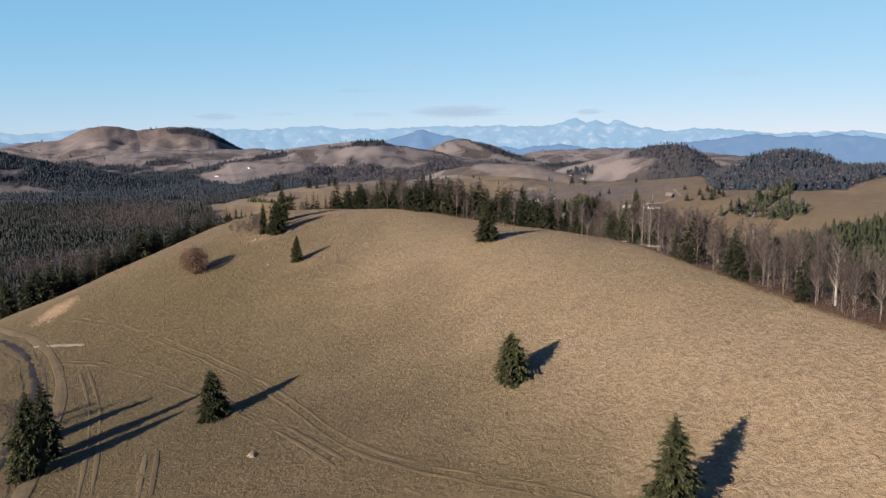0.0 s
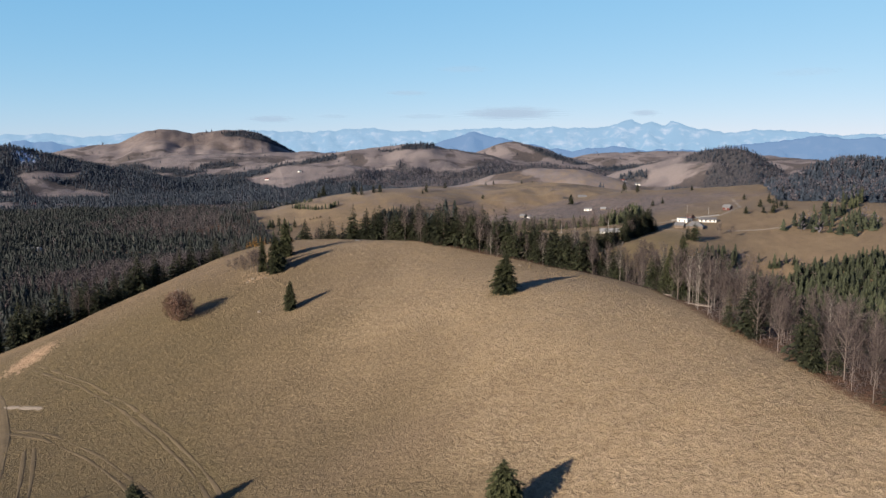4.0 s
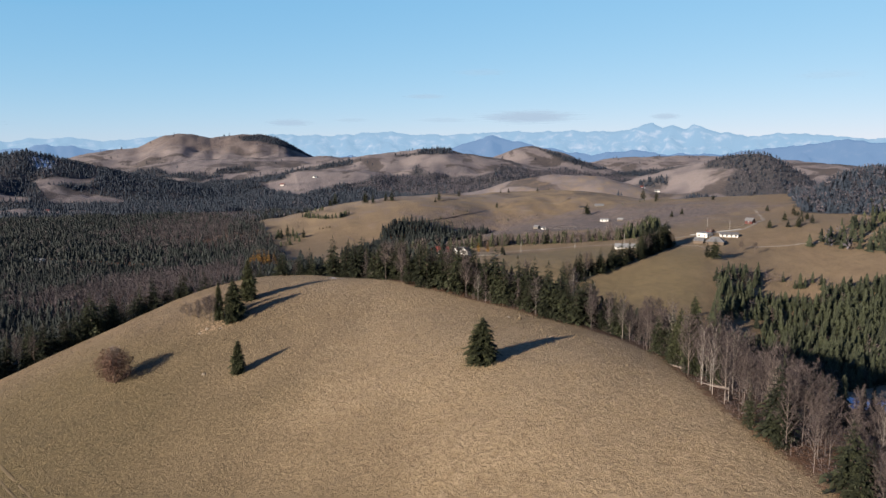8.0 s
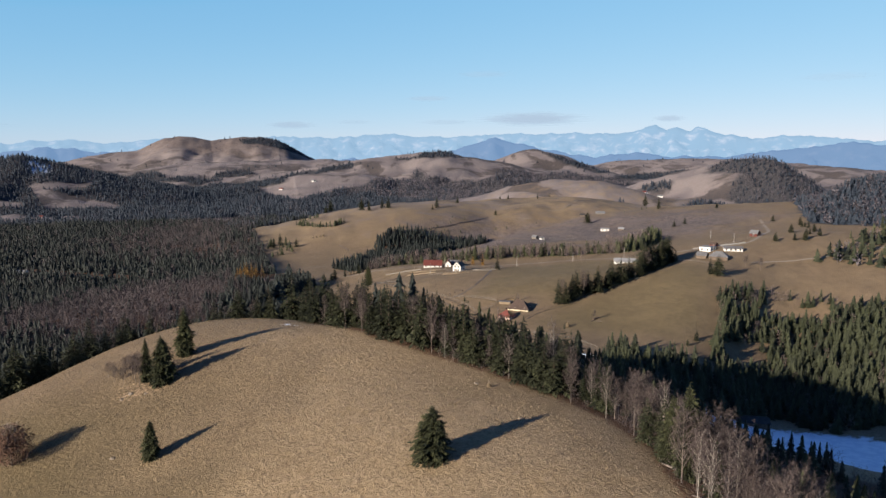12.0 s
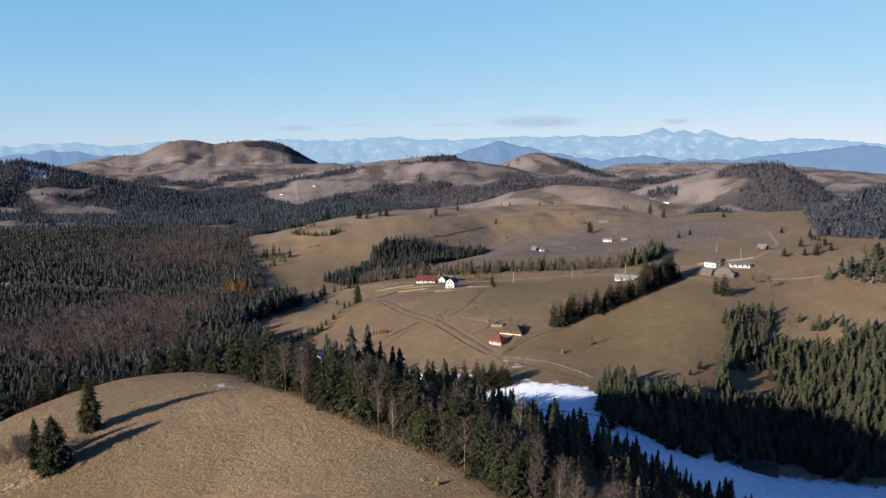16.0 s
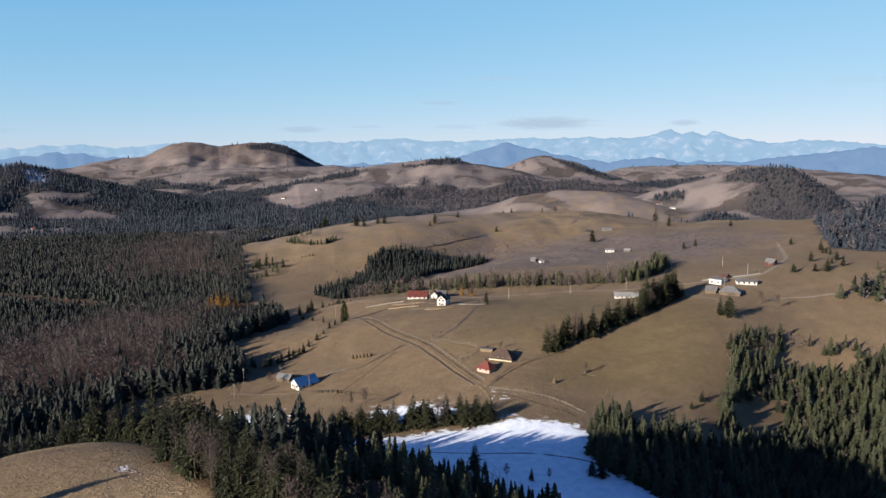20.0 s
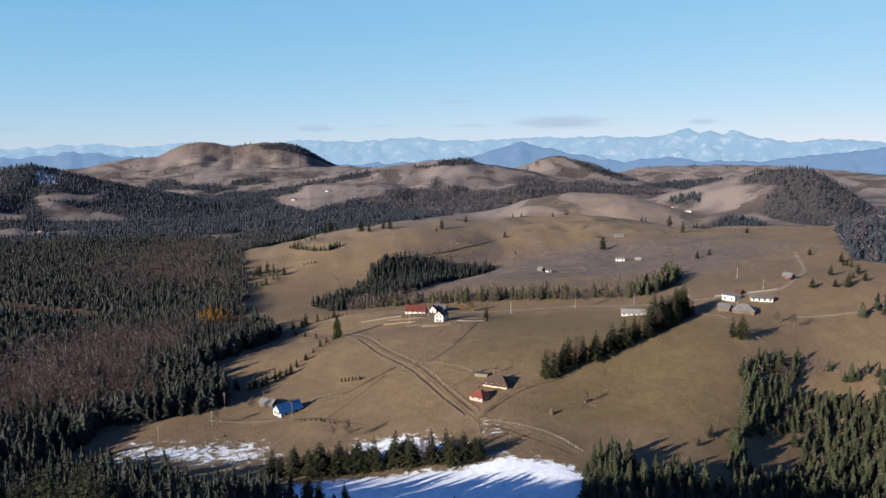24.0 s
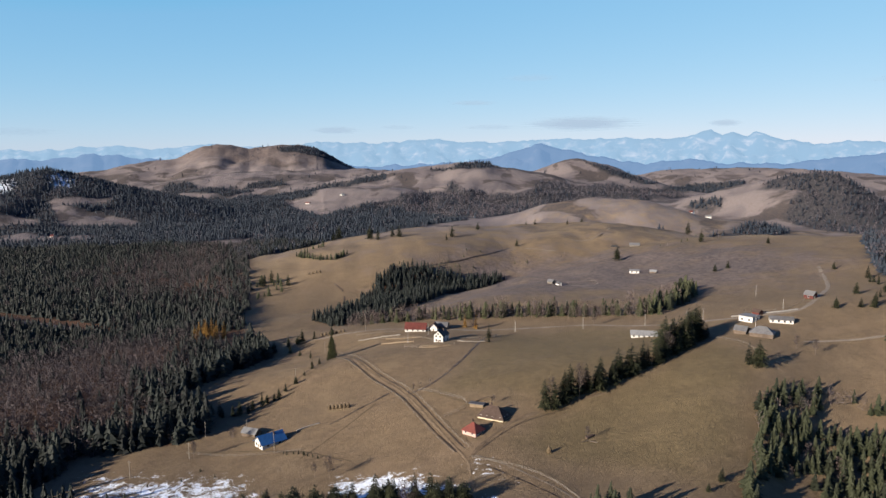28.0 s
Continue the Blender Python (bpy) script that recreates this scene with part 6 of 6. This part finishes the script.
fence([(183.6, 446), (178.8, 466), (173, 496), (166, 528), (151, 567), (136, 624)], 5.0, "weathered wooden fence along the farm track")
fence([(176.4, 444), (171, 465), (165, 494), (158, 526), (143, 565), (128.4, 624)], 5.0, "weathered wooden fence along the farm track")
fence([(172, 514), (184, 499), (194, 487), (186, 480), (179, 478)], 3.5, "pale plank fence round the farm garden", 3)
fence([(183, 436), (201, 422), (210, 409), (214, 394)], 4.0, "leaning wooden fence beside the path")
fence([(176, 600), (184, 590), (192, 592), (206, 588)], 3.0, "wooden fence in front of the white house", 3)
fence([(160, 636), (176, 630), (188, 622), (196, 612)], 4.0, "wooden fence round the farm yard")
fence([(150, 655), (180, 646)], 4.0, "wooden fence beside the long farmhouse")
fence([(214, 606), (232, 602), (240, 612)], 4.0, "wooden fence at the pasture corner")
fence([(405, 520), (440, 518), (490, 520), (545, 526)], 7.0, "pale fence along the field lane")
fence([(398, 578), (420, 572), (442, 580), (462, 604), (480, 626)], 6.0, "wooden fence along the village road")
fence([(358, 800), (386, 803), (376, 766), (350, 772), (358, 800)], 7.0, "fence round a ploughed patch")
fence([(60, 492), (84, 482), (112, 478)], 5.0, "wooden fence before the blue-roofed house")
fence([(352, 543), (364, 520), (357, 500)], 5.0, "old fence along the pasture edge")


def haystack(x, y, h, r, label, category, group=""):
    ob = stand("haystack", x, y, 1.0, x, 0.05)
    gg = np.random.default_rng(int(x * 7))
    a = np.linspace(0, 6.283, 14, endpoint=False)
    rings = [(0.0, 0.85), (0.25, 1.0), (0.5, 0.9), (0.75, 0.6), (0.93, 0.25)]
    v = [np.stack([np.cos(a) * r * k * (1 + 0.12 * gg.normal(size=14)), np.sin(a) * r * k * (1 + 0.12 * gg.normal(size=14)), t * h + 0 * a], -1) for t, k in rings]
    v = np.concatenate(v + [[[0, 0, h]]])
    i = np.arange(70).reshape(5, 14)
    j = np.roll(i, -1, 1)
    f = np.concatenate([np.stack([i[:-1], j[:-1], j[1:]], -1).reshape(-1, 3), np.stack([i[:-1], j[1:], i[1:]], -1).reshape(-1, 3), np.stack([i[-1], j[-1], 0 * j[-1] + 70], -1)])
    part("hay", mesh_of("hay", v, f, HAY), ob)
    part("pole", mesh_of("pole", *tube([(0, 0, 0), (0, 0, h + 0.6)], [0.06, 0.04], 5), GREY_TIMBER), ob)
    return tagged(ob, label, category, group)


for k in range(6):
    haystack(126.5 + 1.9 * k, 519.5 - 0.9 * k, 2.7, 0.95, "weathered brown hay cock on a pole", "haystack", "hay cocks on the slope")
for k in range(7):
    haystack(126 + 2.6 * k, 680 - 0.8 * k, 2.4, 0.9, "weathered brown hay cock on a pole", "haystack", "hay cocks by the road")
for k in range(4):
    haystack(118 + 4 * k, 965 - 1.0 * k, 2.8, 1.1, "dark hay cock on the far field", "haystack", "hay cocks on the far field")
haystack(215.6, 433.2, 3.0, 1.0, "pale conical haystack on green pasture", "haystack")
haystack(89.5, 190.2, 0.8, 0.45, "pale low stump on the dry hill", "stump")


def stone(x, y, s, label, category="stone", material=None):
    gg = np.random.default_rng(int(abs(x * 31 + y * 7)))
    bm = bmesh.new()
    bmesh.ops.create_icosphere(bm, subdivisions=2, radius=1)
    for v in bm.verts:
        v.co *= 1 + 0.22 * gg.normal()
        v.co.z *= 0.6
    me = bpy.data.meshes.new("stone")
    bm.to_mesh(me)
    bm.free()
    me.materials.append(material or GRAVEL)
    ob = new("stone", me)
    ob.matrix_basis = on_land(x, y, x, s, 0.0)
    return tagged(ob, label, category)


for a, b, s in ((23.4, 191.9, 0.45), (8.6, 94.2, 0.7), (22.9, 215.4, 0.5), (21.5, 214.0, 0.4), (26.0, 213.5, 0.35), (87.6, 192.2, 0.45), (88.8, 171.2, 0.4)):
    stone(a, b, s, "grey weathered field stone in dry grass")


def fallen_log(x, y, l, r, turn, label):
    ob = new("log", mesh_of("log", *tube([(-l / 2, 0, r * 0.8), (0, 0.05 * l, r), (l / 2, 0, r * 0.8)], [r, r * 0.9, r * 0.7], 7), GREY_BARK))
    ob.matrix_basis = on_land(x, y, turn, 1.0, 0.05)
    return tagged(ob, label, "log")


for a, b, l, t in ((102.5, 139.5, 5.0, 2.2), (104.0, 150.5, 4.0, 2.0), (234.5, 440.5, 4.0, 0.4), (238.0, 440.0, 3.5, 2.4), (236.5, 444.5, 3.0, 1.2), (101.0, 134.0, 3.0, 1.0), (100, 196, 3.5, 2.4)):
    fallen_log(a, b, l, 0.22, t, "fallen pale tree trunk at the meadow edge")


# young spruces in a nursery row below the blue-roofed house
tree_row([(104, 478), (112, 474), (120, 468)], 2.2, 0.5, 1.6, 2.6, 31, "tiny young spruce planted in a row", "nursery row")
tree_row([(70, 470), (82, 462), (50, 458)], 9.0, 1.5, 1.6, 2.8, 32, "tiny young spruce on snowy grass", "nursery row")
tree_row([(470, 560), (492, 575), (520, 600), (545, 640)], 12.0, 9.0, 5, 10, 33, "round-crowned spruce on the open slope", "lone spruces on the fields")
far_row([(560, 560), (600, 600), (640, 640)], 6.0, 14.0, 8, 14, 34)
far_row([(520, 545), (545, 560), (575, 570)], 5.0, 9.0, 8, 13, 35)
far_row([(640, 1150), (700, 1110), (760, 1060)], 9.0, 6.0, 7, 12, 36)
far_row([(300, 1000), (350, 985), (400, 990), (450, 1010)], 16.0, 6.0, 3, 6, 37)
far_row([(520, 930), (560, 960), (600, 990)], 16.0, 8.0, 3, 6, 38)
for k, (px, py, low, high, seed) in enumerate(FAR_ROWS):
    bare_one = np.random.default_rng(seed).random(len(px)) < (0.6 if seed == 8 else 0.3 if seed in (9, 37, 38) else 0.1)
    woods("tree_line", px[~bare_one], py[~bare_one], MID_SPRUCE, EDGE_NEEDLES, low, high, seed, "line of dark spruces beyond the village road", "tree line", (0.9, 1.3))
    if bare_one.any():
        woods("tree_line", px[bare_one], py[bare_one], MID_BARE, TWIGS, low, high, seed, "line of bare trees beyond the village road", "tree line", (1.1, 1.5))
